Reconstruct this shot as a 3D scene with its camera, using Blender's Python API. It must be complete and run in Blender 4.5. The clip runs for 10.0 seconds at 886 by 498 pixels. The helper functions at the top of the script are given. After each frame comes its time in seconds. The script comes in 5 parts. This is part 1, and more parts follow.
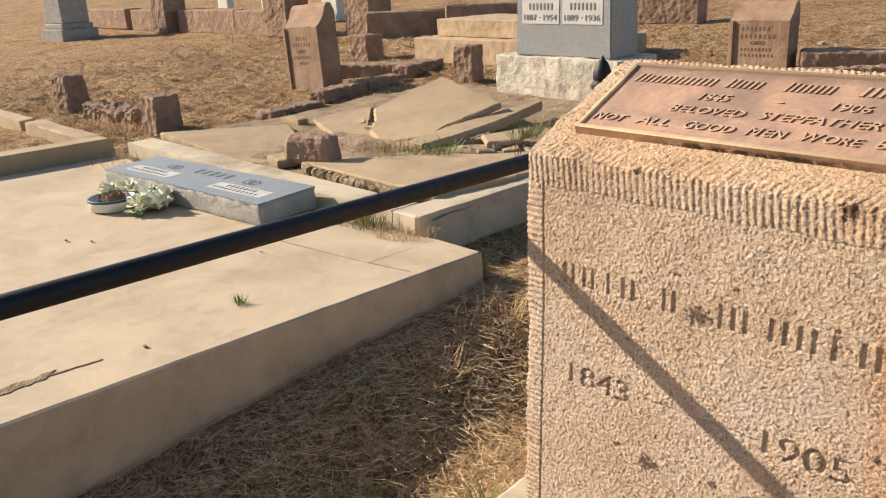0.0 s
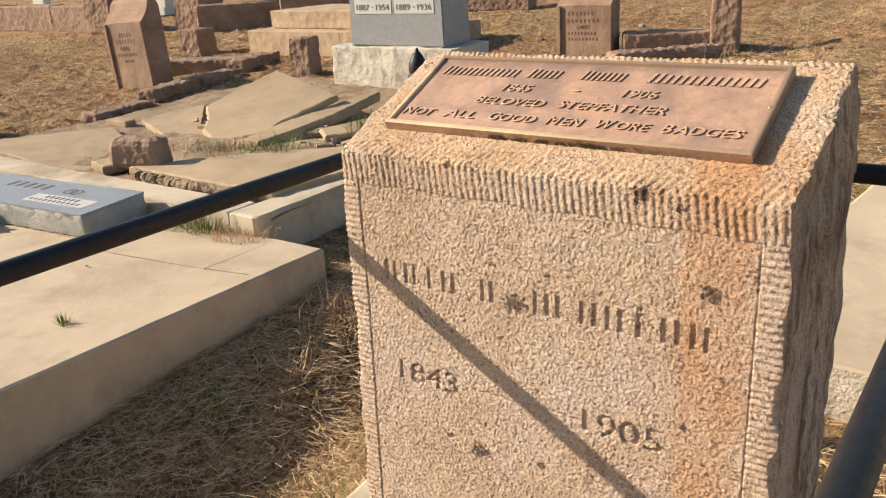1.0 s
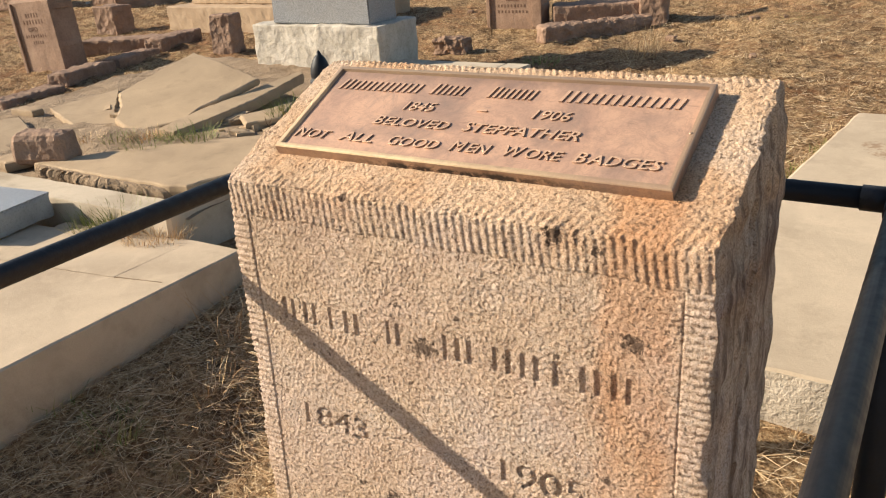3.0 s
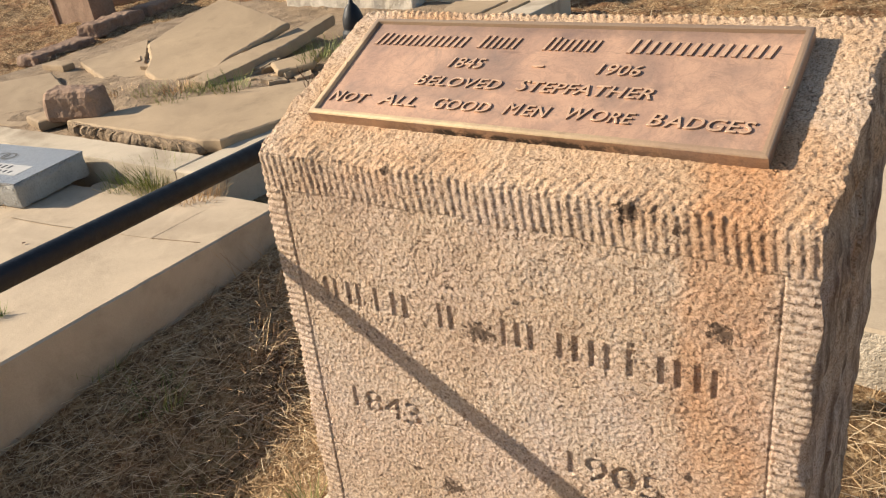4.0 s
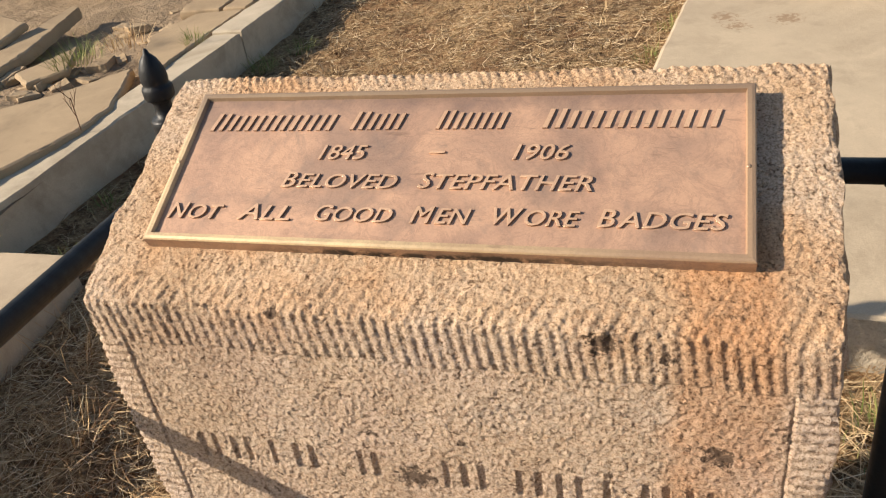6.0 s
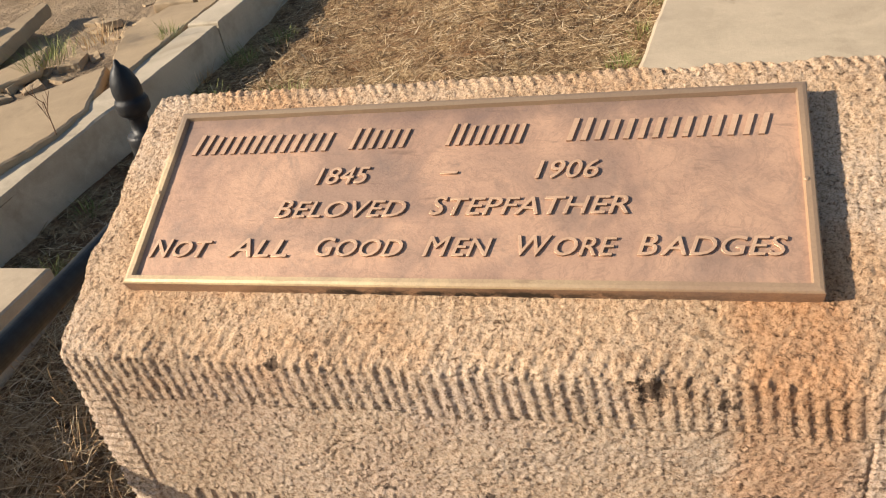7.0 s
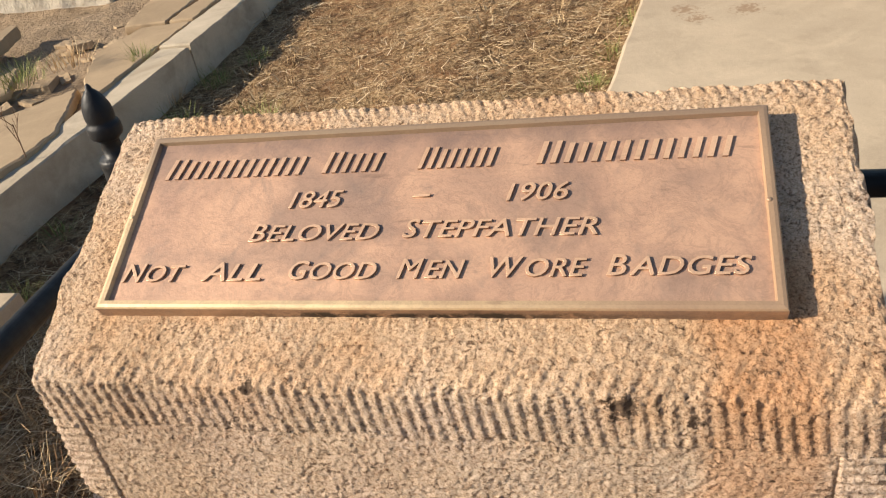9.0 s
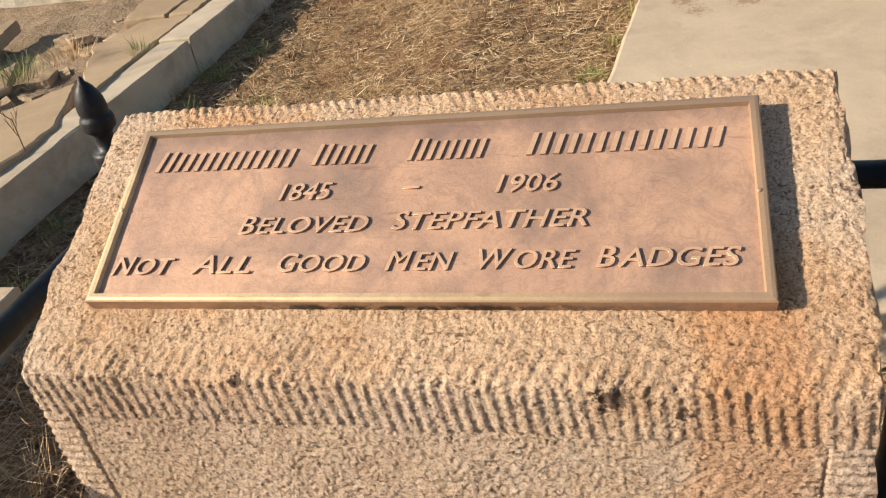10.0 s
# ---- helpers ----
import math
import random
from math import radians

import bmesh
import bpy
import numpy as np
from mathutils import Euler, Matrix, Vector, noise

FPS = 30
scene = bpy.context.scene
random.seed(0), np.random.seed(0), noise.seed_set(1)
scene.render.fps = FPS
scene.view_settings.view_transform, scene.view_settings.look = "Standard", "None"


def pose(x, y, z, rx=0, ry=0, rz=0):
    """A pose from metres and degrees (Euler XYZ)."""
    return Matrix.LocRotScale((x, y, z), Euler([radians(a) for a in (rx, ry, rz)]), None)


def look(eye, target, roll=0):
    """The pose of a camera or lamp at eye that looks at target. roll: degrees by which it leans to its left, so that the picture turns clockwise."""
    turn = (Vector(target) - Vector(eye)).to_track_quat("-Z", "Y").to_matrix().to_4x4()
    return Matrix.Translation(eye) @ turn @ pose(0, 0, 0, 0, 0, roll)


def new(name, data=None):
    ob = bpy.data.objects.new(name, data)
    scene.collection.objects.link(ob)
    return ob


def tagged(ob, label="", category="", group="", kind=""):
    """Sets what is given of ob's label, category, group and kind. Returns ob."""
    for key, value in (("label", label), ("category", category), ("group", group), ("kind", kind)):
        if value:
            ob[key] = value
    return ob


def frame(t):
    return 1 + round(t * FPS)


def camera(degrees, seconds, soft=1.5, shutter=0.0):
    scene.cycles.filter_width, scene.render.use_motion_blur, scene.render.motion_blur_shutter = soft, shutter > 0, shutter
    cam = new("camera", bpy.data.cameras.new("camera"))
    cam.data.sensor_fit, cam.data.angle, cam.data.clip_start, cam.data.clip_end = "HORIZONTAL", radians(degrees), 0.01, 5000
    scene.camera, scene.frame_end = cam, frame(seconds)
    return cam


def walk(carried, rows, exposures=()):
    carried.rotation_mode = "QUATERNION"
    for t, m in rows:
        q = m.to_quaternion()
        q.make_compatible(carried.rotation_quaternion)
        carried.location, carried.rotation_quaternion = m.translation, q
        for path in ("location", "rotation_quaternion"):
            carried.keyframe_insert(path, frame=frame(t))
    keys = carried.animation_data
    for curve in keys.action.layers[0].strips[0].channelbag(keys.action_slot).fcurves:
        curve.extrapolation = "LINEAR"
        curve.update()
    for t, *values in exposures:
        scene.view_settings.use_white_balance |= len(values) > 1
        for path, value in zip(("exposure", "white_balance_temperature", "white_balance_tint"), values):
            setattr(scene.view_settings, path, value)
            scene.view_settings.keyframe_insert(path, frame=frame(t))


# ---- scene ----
cam = camera(57.2, 10.0, soft=1.15)
PATH = [
    (0, (0.981, -1.116, 1.184), (-0.415, 0.163, 0.541), -2.6),
    (0.5, (0.995, -1.070, 1.184), (-0.247, 0.339, 0.504), -3.0),
    (1, (1.015, -1.052, 1.190), (-0.116, 0.449, 0.506), -3.3),
    (1.5, (1.032, -1.036, 1.192), (-0.012, 0.523, 0.499), -3.2),
    (2, (1.027, -1.021, 1.201), (0.040, 0.565, 0.489), -2.7),
    (2.5, (1.003, -0.984, 1.220), (0.048, 0.617, 0.493), -1.9),
    (2.7, (0.994, -0.947, 1.228), (0.026, 0.645, 0.498), -2.4),
    (3.8, (0.923, -0.799, 1.252), (-0.139, 0.644, 0.364), -7.0),
    (4, (0.898, -0.794, 1.243), (-0.158, 0.649, 0.346), -7.0),
    (4.5, (0.837, -0.732, 1.268), (-0.156, 0.729, 0.330), -9.5),
    (5, (0.767, -0.674, 1.311), (-0.043, 0.870, 0.332), -9.7),
    (5.5, (0.709, -0.645, 1.341), (0.097, 0.945, 0.294), -8.3),
    (5.7, (0.694, -0.635, 1.339), (0.100, 0.959, 0.288), -8.3),
    (7, (0.619, -0.514, 1.333), (0.061, 1.054, 0.224), -11.1),
    (7.5, (0.618, -0.514, 1.336), (0.102, 1.084, 0.250), -10.5),
    (8, (0.615, -0.515, 1.334), (0.119, 1.088, 0.247), -9.8),
    (8.5, (0.617, -0.514, 1.336), (0.119, 1.088, 0.247), -10.2),
    (9, (0.623, -0.519, 1.340), (0.125, 1.088, 0.260), -10.4),
    (9.5, (0.623, -0.519, 1.338), (0.121, 1.091, 0.264), -10.3),
    (10, (0.634, -0.515, 1.335), (0.129, 1.083, 0.243), -10.7),
]
walk(cam, [(t, look(eye, target, roll)) for t, eye, target, roll in PATH], [(0, 0.86, 6500, 10), (2.5, 0.84, 6500, 10), (4.5, 0.74, 6500, 10), (5, 0.67, 6500, 10), (5.7, 0.68, 6500, 10), (7, 0.69, 6500, 10), (10, 0.70, 6500, 10)])

# ---- light ----
SUN_WAY = Vector((1.0, 0.437, -0.575)).normalized()
sun = new("sun", bpy.data.lights.new("sun", "SUN"))
sun.data.energy, sun.data.angle, sun.data.color = 4.9, radians(0.6), (1.0, 0.87, 0.70)
sun.matrix_world = look((0, 0, 20), Vector((0, 0, 20)) + SUN_WAY)
world = bpy.data.worlds.new("world")
scene.world = world
world.use_nodes = True
sky = world.node_tree.nodes.new("ShaderNodeTexSky")
sky.sky_type, sky.sun_disc = "NISHITA", False
sky.sun_elevation = math.asin(-SUN_WAY.z)
sky.sun_rotation = math.atan2(-SUN_WAY.x, -SUN_WAY.y)
world.node_tree.links.new(sky.outputs[0], world.node_tree.nodes["Background"].inputs[0])
world.node_tree.nodes["Background"].inputs[1].default_value = 0.08


# ---- materials ----
class Mat:
    """A principled material with a short way to add noise, colour and bump nodes, all in world metres."""

    def __init__(self, name, rough=0.9, metal=0.0, spec=0.3):
        self.m = bpy.data.materials.new(name)
        self.m.use_nodes = True
        self.t = self.m.node_tree
        self.b = self.t.nodes["Principled BSDF"]
        self.b.inputs["Roughness"].default_value = rough
        self.b.inputs["Metallic"].default_value = metal
        self.b.inputs["Specular IOR Level"].default_value = spec
        self.pos = self.t.nodes.new("ShaderNodeNewGeometry").outputs["Position"]

    def link(self, a, b):
        self.t.links.new(a, b)

    def noise(self, scale, detail=4.0, rough=0.6, distort=0.0, stretch=None):
        n = self.t.nodes.new("ShaderNodeTexNoise")
        n.inputs["Scale"].default_value = scale
        n.inputs["Detail"].default_value = detail
        n.inputs["Roughness"].default_value = rough
        n.inputs["Distortion"].default_value = distort
        if stretch:
            mp = self.t.nodes.new("ShaderNodeMapping")
            mp.inputs["Scale"].default_value = stretch
            self.link(self.pos, mp.inputs["Vector"])
            self.link(mp.outputs[0], n.inputs["Vector"])
        else:
            self.link(self.pos, n.inputs["Vector"])
        return n.outputs["Fac"]

    def island(self):
        return self.t.nodes.new("ShaderNodeNewGeometry").outputs["Random Per Island"]

    def axis(self, which):
        s = self.t.nodes.new("ShaderNodeSeparateXYZ")
        self.link(self.pos, s.inputs[0])
        return s.outputs[which]

    def ramp(self, fac, stops):
        r = self.t.nodes.new("ShaderNodeValToRGB")
        e = r.color_ramp.elements
        while len(e) < len(stops):
            e.new(0.5)
        for k, (p, c) in zip(e, stops):
            k.position = p
            k.color = (*c, 1) if isinstance(c, tuple) else (c, c, c, 1)
        self.link(fac, r.inputs[0])
        return r.outputs[0]

    def mix(self, fac, a, b, kind="MIX"):
        n = self.t.nodes.new("ShaderNodeMix")
        n.data_type, n.blend_type = "RGBA", kind
        for i, v in ((0, fac), (6, a), (7, b)):
            sock = n.inputs[i]
            if isinstance(v, (int, float)):
                sock.default_value = v if i == 0 else (v, v, v, 1)
            elif isinstance(v, tuple):
                sock.default_value = (*v, 1)
            else:
                self.link(v, sock)
        return n.outputs[2]

    def math(self, op, a, b=0.0, c=0.0):
        n = self.t.nodes.new("ShaderNodeMath")
        n.operation = op
        for sock, v in zip(n.inputs, (a, b, c)):
            if isinstance(v, (int, float)):
                sock.default_value = v
            else:
                self.link(v, sock)
        return n.outputs[0]

    def colour(self, c):
        self.link(c, self.b.inputs["Base Color"])

    def rough(self, r):
        self.link(r, self.b.inputs["Roughness"])

    def bump(self, height, distance, strength=1.0):
        n = self.t.nodes.new("ShaderNodeBump")
        n.inputs["Distance"].default_value = distance
        n.inputs["Strength"].default_value = strength
        self.link(height, n.inputs["Height"])
        old = self.b.inputs["Normal"].links
        if old:
            self.link(old[0].from_socket, n.inputs["Normal"])
        self.link(n.outputs[0], self.b.inputs["Normal"])


def speckled(name, dark, light, big=6.0, fine=220.0, bump=0.0012, rough=0.92, spots=0.0, spot_colour=(0.05, 0.04, 0.03)):
    """Stone, concrete or soil: two scales of colour and a grainy relief."""
    m = Mat(name, rough)
    c = m.ramp(m.noise(big, 6), [(0.3, dark), (0.7, light)])
    g = m.noise(fine, 3, 0.7)
    c = m.mix(0.55, c, m.ramp(g, [(0.25, 0.45), (0.5, 0.95), (0.8, 1.0)]), "MULTIPLY")
    if spots:
        c = m.mix(m.ramp(m.noise(big * 5, 4), [(1 - spots, 0.0), (1.0, 1.0)]), c, spot_colour)
    m.colour(c)
    m.bump(g, bump)
    m.bump(m.noise(fine / 9, 5), bump * 3)
    return m.m


def soil_mat():
    m = Mat("dry_soil_and_litter", 1.0, 0, 0.1)
    soil = m.ramp(m.noise(3.0, 6), [(0.35, (0.24, 0.12, 0.058)), (0.65, (0.36, 0.205, 0.105))])
    litter = m.ramp(m.noise(60, 3, 0.8), [(0.36, (0.20, 0.115, 0.055)), (0.5, (0.43, 0.29, 0.15)), (0.64, (0.68, 0.51, 0.30))])
    patch = m.math("ADD", m.math("MULTIPLY", m.noise(1.1, 5, 0.6), 0.9), m.math("MULTIPLY", m.noise(13, 5, 0.7, 0.6), 0.9))
    cover = m.ramp(patch, [(0.74, 0.0), (0.92, 0.75), (1.0, 0.9)])
    c = m.mix(cover, soil, litter)
    c = m.mix(m.ramp(m.noise(9, 6, 0.8, 1.0), [(0.40, 0.75), (0.52, 0.0)]), c, (0.11, 0.062, 0.033))
    c = m.mix(m.ramp(m.noise(26, 4, 0.75), [(0.38, 0.7), (0.47, 0.0)]), c, (0.09, 0.055, 0.03))
    green = m.math("MULTIPLY", m.ramp(m.noise(0.8, 4), [(0.58, 0.0), (0.72, 0.4)]), m.ramp(m.noise(30, 4), [(0.45, 0.0), (0.6, 1.0)]))
    c = m.mix(green, c, (0.20, 0.20, 0.07))
    m.colour(c)
    m.bump(m.noise(28, 6, 0.75), 0.03)
    m.bump(m.noise(120, 4, 0.7), 0.006)
    return m.m


SOIL = soil_mat()
BRICK_SAND = speckled("red_sandstone", (0.215, 0.135, 0.09), (0.375, 0.25, 0.17), 5, 70, 0.003, 0.95, 0.34, (0.12, 0.07, 0.05))
BUFF = speckled("buff_sandstone", (0.38, 0.27, 0.17), (0.50, 0.37, 0.24), 4, 160, 0.0015)
PALE = speckled("pale_rock_face", (0.42, 0.37, 0.29), (0.60, 0.545, 0.455), 9, 70, 0.006)
WHITE = speckled("white_marble", (0.62, 0.58, 0.50), (0.72, 0.68, 0.60), 5, 60, 0.0005)


def concrete(name, dark, light, blots=()):
    """Cast concrete or flagstone, weathered; blots: rusty marks at x, y, radius."""
    m = Mat(name, 0.88)
    c = m.ramp(m.noise(1.6, 7, 0.62, 0.6), [(0.28, dark), (0.5, light), (0.72, tuple(min(1, k * 1.2) for k in light))])
    c = m.mix(m.ramp(m.noise(7, 6, 0.65), [(0.55, 0.0), (0.8, 0.45)]), c, tuple(k * 0.62 for k in dark))
    c = m.mix(m.ramp(m.noise(3.2, 6, 0.7, 1.2), [(0.52, 0.0), (0.66, 0.4)]), c, tuple(min(1, k * 1.3) for k in light))
    g = m.noise(260, 3, 0.7)
    c = m.mix(0.3, c, m.ramp(g, [(0.3, 0.55), (0.6, 1.0)]), "MULTIPLY")
    x, y = m.axis(0), m.axis(1)
    for sx, sy, r in blots:
        ragged = m.math("MULTIPLY", m.math("SUBTRACT", m.noise(45, 5, 0.75), 0.5), 6.0)
        d = m.math("DIVIDE", m.math("SQRT", m.math("ADD", m.math("POWER", m.math("SUBTRACT", x, sx), 2.0), m.math("POWER", m.math("SUBTRACT", y, sy), 2.0))), r)
        c = m.mix(m.ramp(m.math("ADD", d, ragged), [(0.5, 0.55), (1.0, 0.0)]), c, (0.20, 0.10, 0.04))
    m.colour(c)
    m.bump(g, 0.0006)
    m.bump(m.noise(14, 5), 0.0022)
    m.bump(m.noise(75, 4, 0.7), 0.0007)
    return m.m


CONCRETE = concrete("weathered_concrete", (0.35, 0.268, 0.18), (0.46, 0.362, 0.25))
SLAB_STAINED = concrete("stained_slab_concrete", (0.36, 0.28, 0.19), (0.47, 0.375, 0.26), ((0.76, 2.76, 0.045), (0.80, 2.66, 0.04), (0.99, 2.72, 0.05)))
PLATE = concrete("tan_flagstone", (0.265, 0.19, 0.115), (0.37, 0.272, 0.168))
KERB = concrete("pale_kerb_concrete", (0.25, 0.19, 0.125), (0.49, 0.41, 0.30))

CAST_SIDE = speckled("rough_cast_side", (0.40, 0.335, 0.25), (0.60, 0.52, 0.41), 14, 90, 0.005, 0.95, 0.42, (0.20, 0.155, 0.105))


def granite_mat():
    m = Mat("grey_granite", 0.3, 0, 0.5)
    v = m.noise(330, 2, 0.8)
    c = m.ramp(v, [(0.3, (0.09, 0.10, 0.11)), (0.5, (0.27, 0.28, 0.29)), (0.72, (0.50, 0.50, 0.49))])
    c = m.mix(m.ramp(m.noise(4, 4), [(0.4, 0.0), (0.8, 0.35)]), c, (0.34, 0.30, 0.25))
    c = m.mix(0.7, c, m.ramp(m.noise(75, 4, 0.8), [(0.36, 0.42), (0.5, 0.85), (0.64, 1.0)]), "MULTIPLY")
    m.colour(c)
    m.bump(v, 0.0006)
    return m.m


GRANITE = granite_mat()
GRANITE_ROUGH = speckled("rough_granite", (0.30, 0.29, 0.26), (0.42, 0.40, 0.36), 8, 130, 0.004)
PANEL = speckled("pale_granite_panel", (0.44, 0.43, 0.41), (0.52, 0.51, 0.48), 6, 300, 0.0004)


def tuff_mat():
    """The pink-buff volcanic stone of the marker, with an iron-red streak down its front and lichen specks."""
    m = Mat("pink_tuff", 0.95)
    c = m.ramp(m.noise(5, 6, 0.6), [(0.3, (0.525, 0.392, 0.272)), (0.5, (0.65, 0.512, 0.382)), (0.7, (0.655, 0.557, 0.462))])
    g = m.noise(380, 5, 0.8)
    lumps = m.noise(170, 3, 0.6)
    c = m.mix(0.35, c, m.ramp(lumps, [(0.36, (0.55, 0.44, 0.36)), (0.5, (1.0, 1.0, 1.0))]), "MULTIPLY")
    c = m.mix(0.9, c, m.ramp(g, [(0.37, (0.26, 0.16, 0.10)), (0.44, (0.84, 0.77, 0.70)), (0.53, (1.05, 1.05, 1.05))]), "MULTIPLY")
    grain = m.noise(600, 2, 0.8)
    c = m.mix(0.38, c, m.ramp(grain, [(0.36, (0.46, 0.33, 0.23)), (0.47, (0.93, 0.90, 0.87)), (0.62, (1.15, 1.15, 1.15))]), "MULTIPLY")
    x, y, z = m.axis(0), m.axis(1), m.axis(2)
    edge = m.math("ADD", x, m.math("MULTIPLY", m.math("SUBTRACT", m.noise(14, 4), 0.5), 0.07))
    band = m.math("MULTIPLY", m.ramp(edge, [(0.645, 0.0), (0.675, 1.0), (0.735, 1.0), (0.768, 0.0)]), m.ramp(y, [(0.05, 1.0), (0.09, 0.0)]))
    band = m.math("MULTIPLY", band, m.ramp(m.noise(9, 4), [(0.3, 0.45), (0.6, 0.9)]))
    c = m.mix(m.math("MULTIPLY", band, 0.9), c, m.mix(1.0, c, (0.95, 0.71, 0.53), "MULTIPLY"))
    orange = m.math("MULTIPLY", m.ramp(m.noise(7, 5), [(0.5, 0.0), (0.7, 0.8)]), m.ramp(z, [(0.82, 0.0), (0.86, 1.0)]))
    c = m.mix(m.math("MULTIPLY", orange, 0.6), c, m.mix(1.0, c, (1.0, 0.74, 0.5), "MULTIPLY"))
    c = m.mix(m.ramp(m.noise(30, 6, 0.75), [(0.615, 0.0), (0.69, 0.8)]), c, (0.14, 0.09, 0.055))
    pits = m.math("MULTIPLY", m.ramp(m.noise(150, 5, 0.7, 0.8), [(0.36, 1.0), (0.42, 0.0)]), m.ramp(m.noise(45, 3), [(0.42, 0.15), (0.54, 1.0)]))
    c = m.mix(m.math("MULTIPLY", pits, 0.8), c, (0.15, 0.085, 0.05))
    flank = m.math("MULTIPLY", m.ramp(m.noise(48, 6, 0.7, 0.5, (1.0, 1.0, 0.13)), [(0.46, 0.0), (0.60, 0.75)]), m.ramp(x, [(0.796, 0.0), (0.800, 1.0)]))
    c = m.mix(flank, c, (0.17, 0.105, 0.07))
    gold = m.math("MULTIPLY", m.ramp(m.noise(11, 5, 0.65), [(0.3, 0.25), (0.62, 1.0)]), m.ramp(z, [(0.868, 0.0), (0.886, 1.0)]))
    c = m.mix(m.math("MULTIPLY", gold, 0.8), c, m.mix(1.0, c, (1.10, 0.98, 0.82), "MULTIPLY"))
    lilac = m.math("MULTIPLY", m.ramp(m.noise(6, 4), [(0.42, 0.0), (0.62, 0.7)]), m.ramp(z, [(0.862, 1.0), (0.874, 0.0)]))
    c = m.mix(lilac, c, m.mix(1.0, c, (0.98, 0.97, 1.04), "MULTIPLY"))
    ragged = m.math("MULTIPLY", m.math("SUBTRACT", m.noise(150, 4, 0.75), 0.5), 6.0)
    for sx, sz, rx, rz in ((0.703, 0.742, 0.018, 0.012), (0.598, 0.868, 0.014, 0.014), (0.655, 0.856, 0.007, 0.008), (0.272, 0.876, 0.008, 0.006), (0.452, 0.722, 0.007, 0.004), (0.316, 0.362, 0.022, 0.016), (0.435, 0.375, 0.010, 0.007), (0.25, 0.372, 0.008, 0.006), (0.392, 0.662, 0.026, 0.016), (0.672, 0.526, 0.006, 0.007), (0.348, 0.722, 0.010, 0.004), (0.60, 0.70, 0.005, 0.006)):
        d = m.math("ADD", m.math("POWER", m.math("ABSOLUTE", m.math("DIVIDE", m.math("SUBTRACT", x, sx), rx)), 2.0), m.math("POWER", m.math("ABSOLUTE", m.math("DIVIDE", m.math("SUBTRACT", z, sz), rz)), 2.0))
        spot = m.math("MULTIPLY", m.ramp(m.math("ADD", d, ragged), [(0.5, 0.85), (1.2, 0.0)]), m.ramp(y, [(0.03, 1.0), (0.05, 0.0)]))
        c = m.mix(spot, c, (0.075, 0.048, 0.033))
    m.colour(c)
    m.bump(lumps, 0.0016)
    m.bump(g, 0.0022)
    m.bump(pits, -0.003)
    m.bump(grain, 0.0007)
    return m.m


TUFF = tuff_mat()


def bronze_mat(name, dark, light, rough, wear, metal=0.35, dull=False, grime=False, black=False):
    m = Mat(name, rough, metal, 0.5)
    n = m.noise(9, 6, 0.6, 0.8)
    c = m.ramp(n, [(0.32, dark), (0.55, light), (0.8, tuple(k * 1.08 for k in light))])
    s = m.noise(8.5, 5, 0.55, 0.6)
    c = m.mix(m.ramp(s, [(0.48, 0.0), (0.62, wear)]), c, (0.31, 0.21, 0.16))
    grey = m.math("MULTIPLY", m.ramp(m.noise(15, 6, 0.7, 1.5), [(0.5, 0.0), (0.66, wear)]), m.ramp(m.noise(70, 4, 0.7, 0.0, (1.0, 0.25, 0.6)), [(0.4, 0.2), (0.6, 1.0)]))
    c = m.mix(m.math("MULTIPLY", grey, 0.7), c, (0.20, 0.165, 0.14))
    crease = m.ramp(m.noise(22, 7, 0.72, 1.8), [(0.47, 0.0), (0.5, 0.4), (0.53, 0.0)])
    c = m.mix(m.math("MULTIPLY", crease, wear), c, (0.19, 0.125, 0.095))
    scuff = m.noise(130, 2, 0.5, 0.3, (0.15, 1.0, 1.0))
    c = m.mix(m.ramp(scuff, [(0.70, 0.0), (0.76, 0.35)]), c, (0.16, 0.10, 0.07))
    if dull:  # sun's gleam on the west rim put into colour: duller east and back
        c = m.mix(m.ramp(m.math("ADD", m.axis(0), m.math("MULTIPLY", n, 0.1)), [(0.40, 0.0), (0.70, 0.85)]), c, (0.37, 0.24, 0.155))
        c = m.mix(m.ramp(m.axis(1), [(0.14, 0.0), (0.19, 0.85)]), c, (0.29, 0.205, 0.14))
    if grime:  # dirt held along the upper margin
        edge = m.math("ADD", m.axis(1), m.math("MULTIPLY", m.math("SUBTRACT", m.noise(30, 5, 0.7), 0.5), 0.04))
        c = m.mix(m.ramp(edge, [(0.168, 0.0), (0.186, 0.6), (0.196, 0.85)]), c, (0.19, 0.14, 0.12))
    if black:  # runs of black grime along the lower arris
        run = m.math("MULTIPLY", m.ramp(m.axis(0), [(0.22, 0.0), (0.33, 1.0), (0.50, 1.0), (0.66, 0.2)]), m.ramp(m.noise(55, 5, 0.7), [(0.40, 0.0), (0.52, 1.0)]))
        low = m.math("ADD", m.axis(2), m.math("MULTIPLY", m.math("SUBTRACT", m.noise(40, 4), 0.5), 0.012))
        c = m.mix(m.math("MULTIPLY", run, m.ramp(low, [(0.914, 0.95), (0.919, 0.0)])), c, (0.018, 0.014, 0.012))
    f = m.noise(420, 2, 0.7)
    c = m.mix(0.25, c, m.ramp(f, [(0.3, 0.6), (0.6, 1.0)]), "MULTIPLY")
    m.colour(c)
    m.bump(m.noise(60, 4), 0.0005)
    m.bump(f, 0.0002)
    return m.m


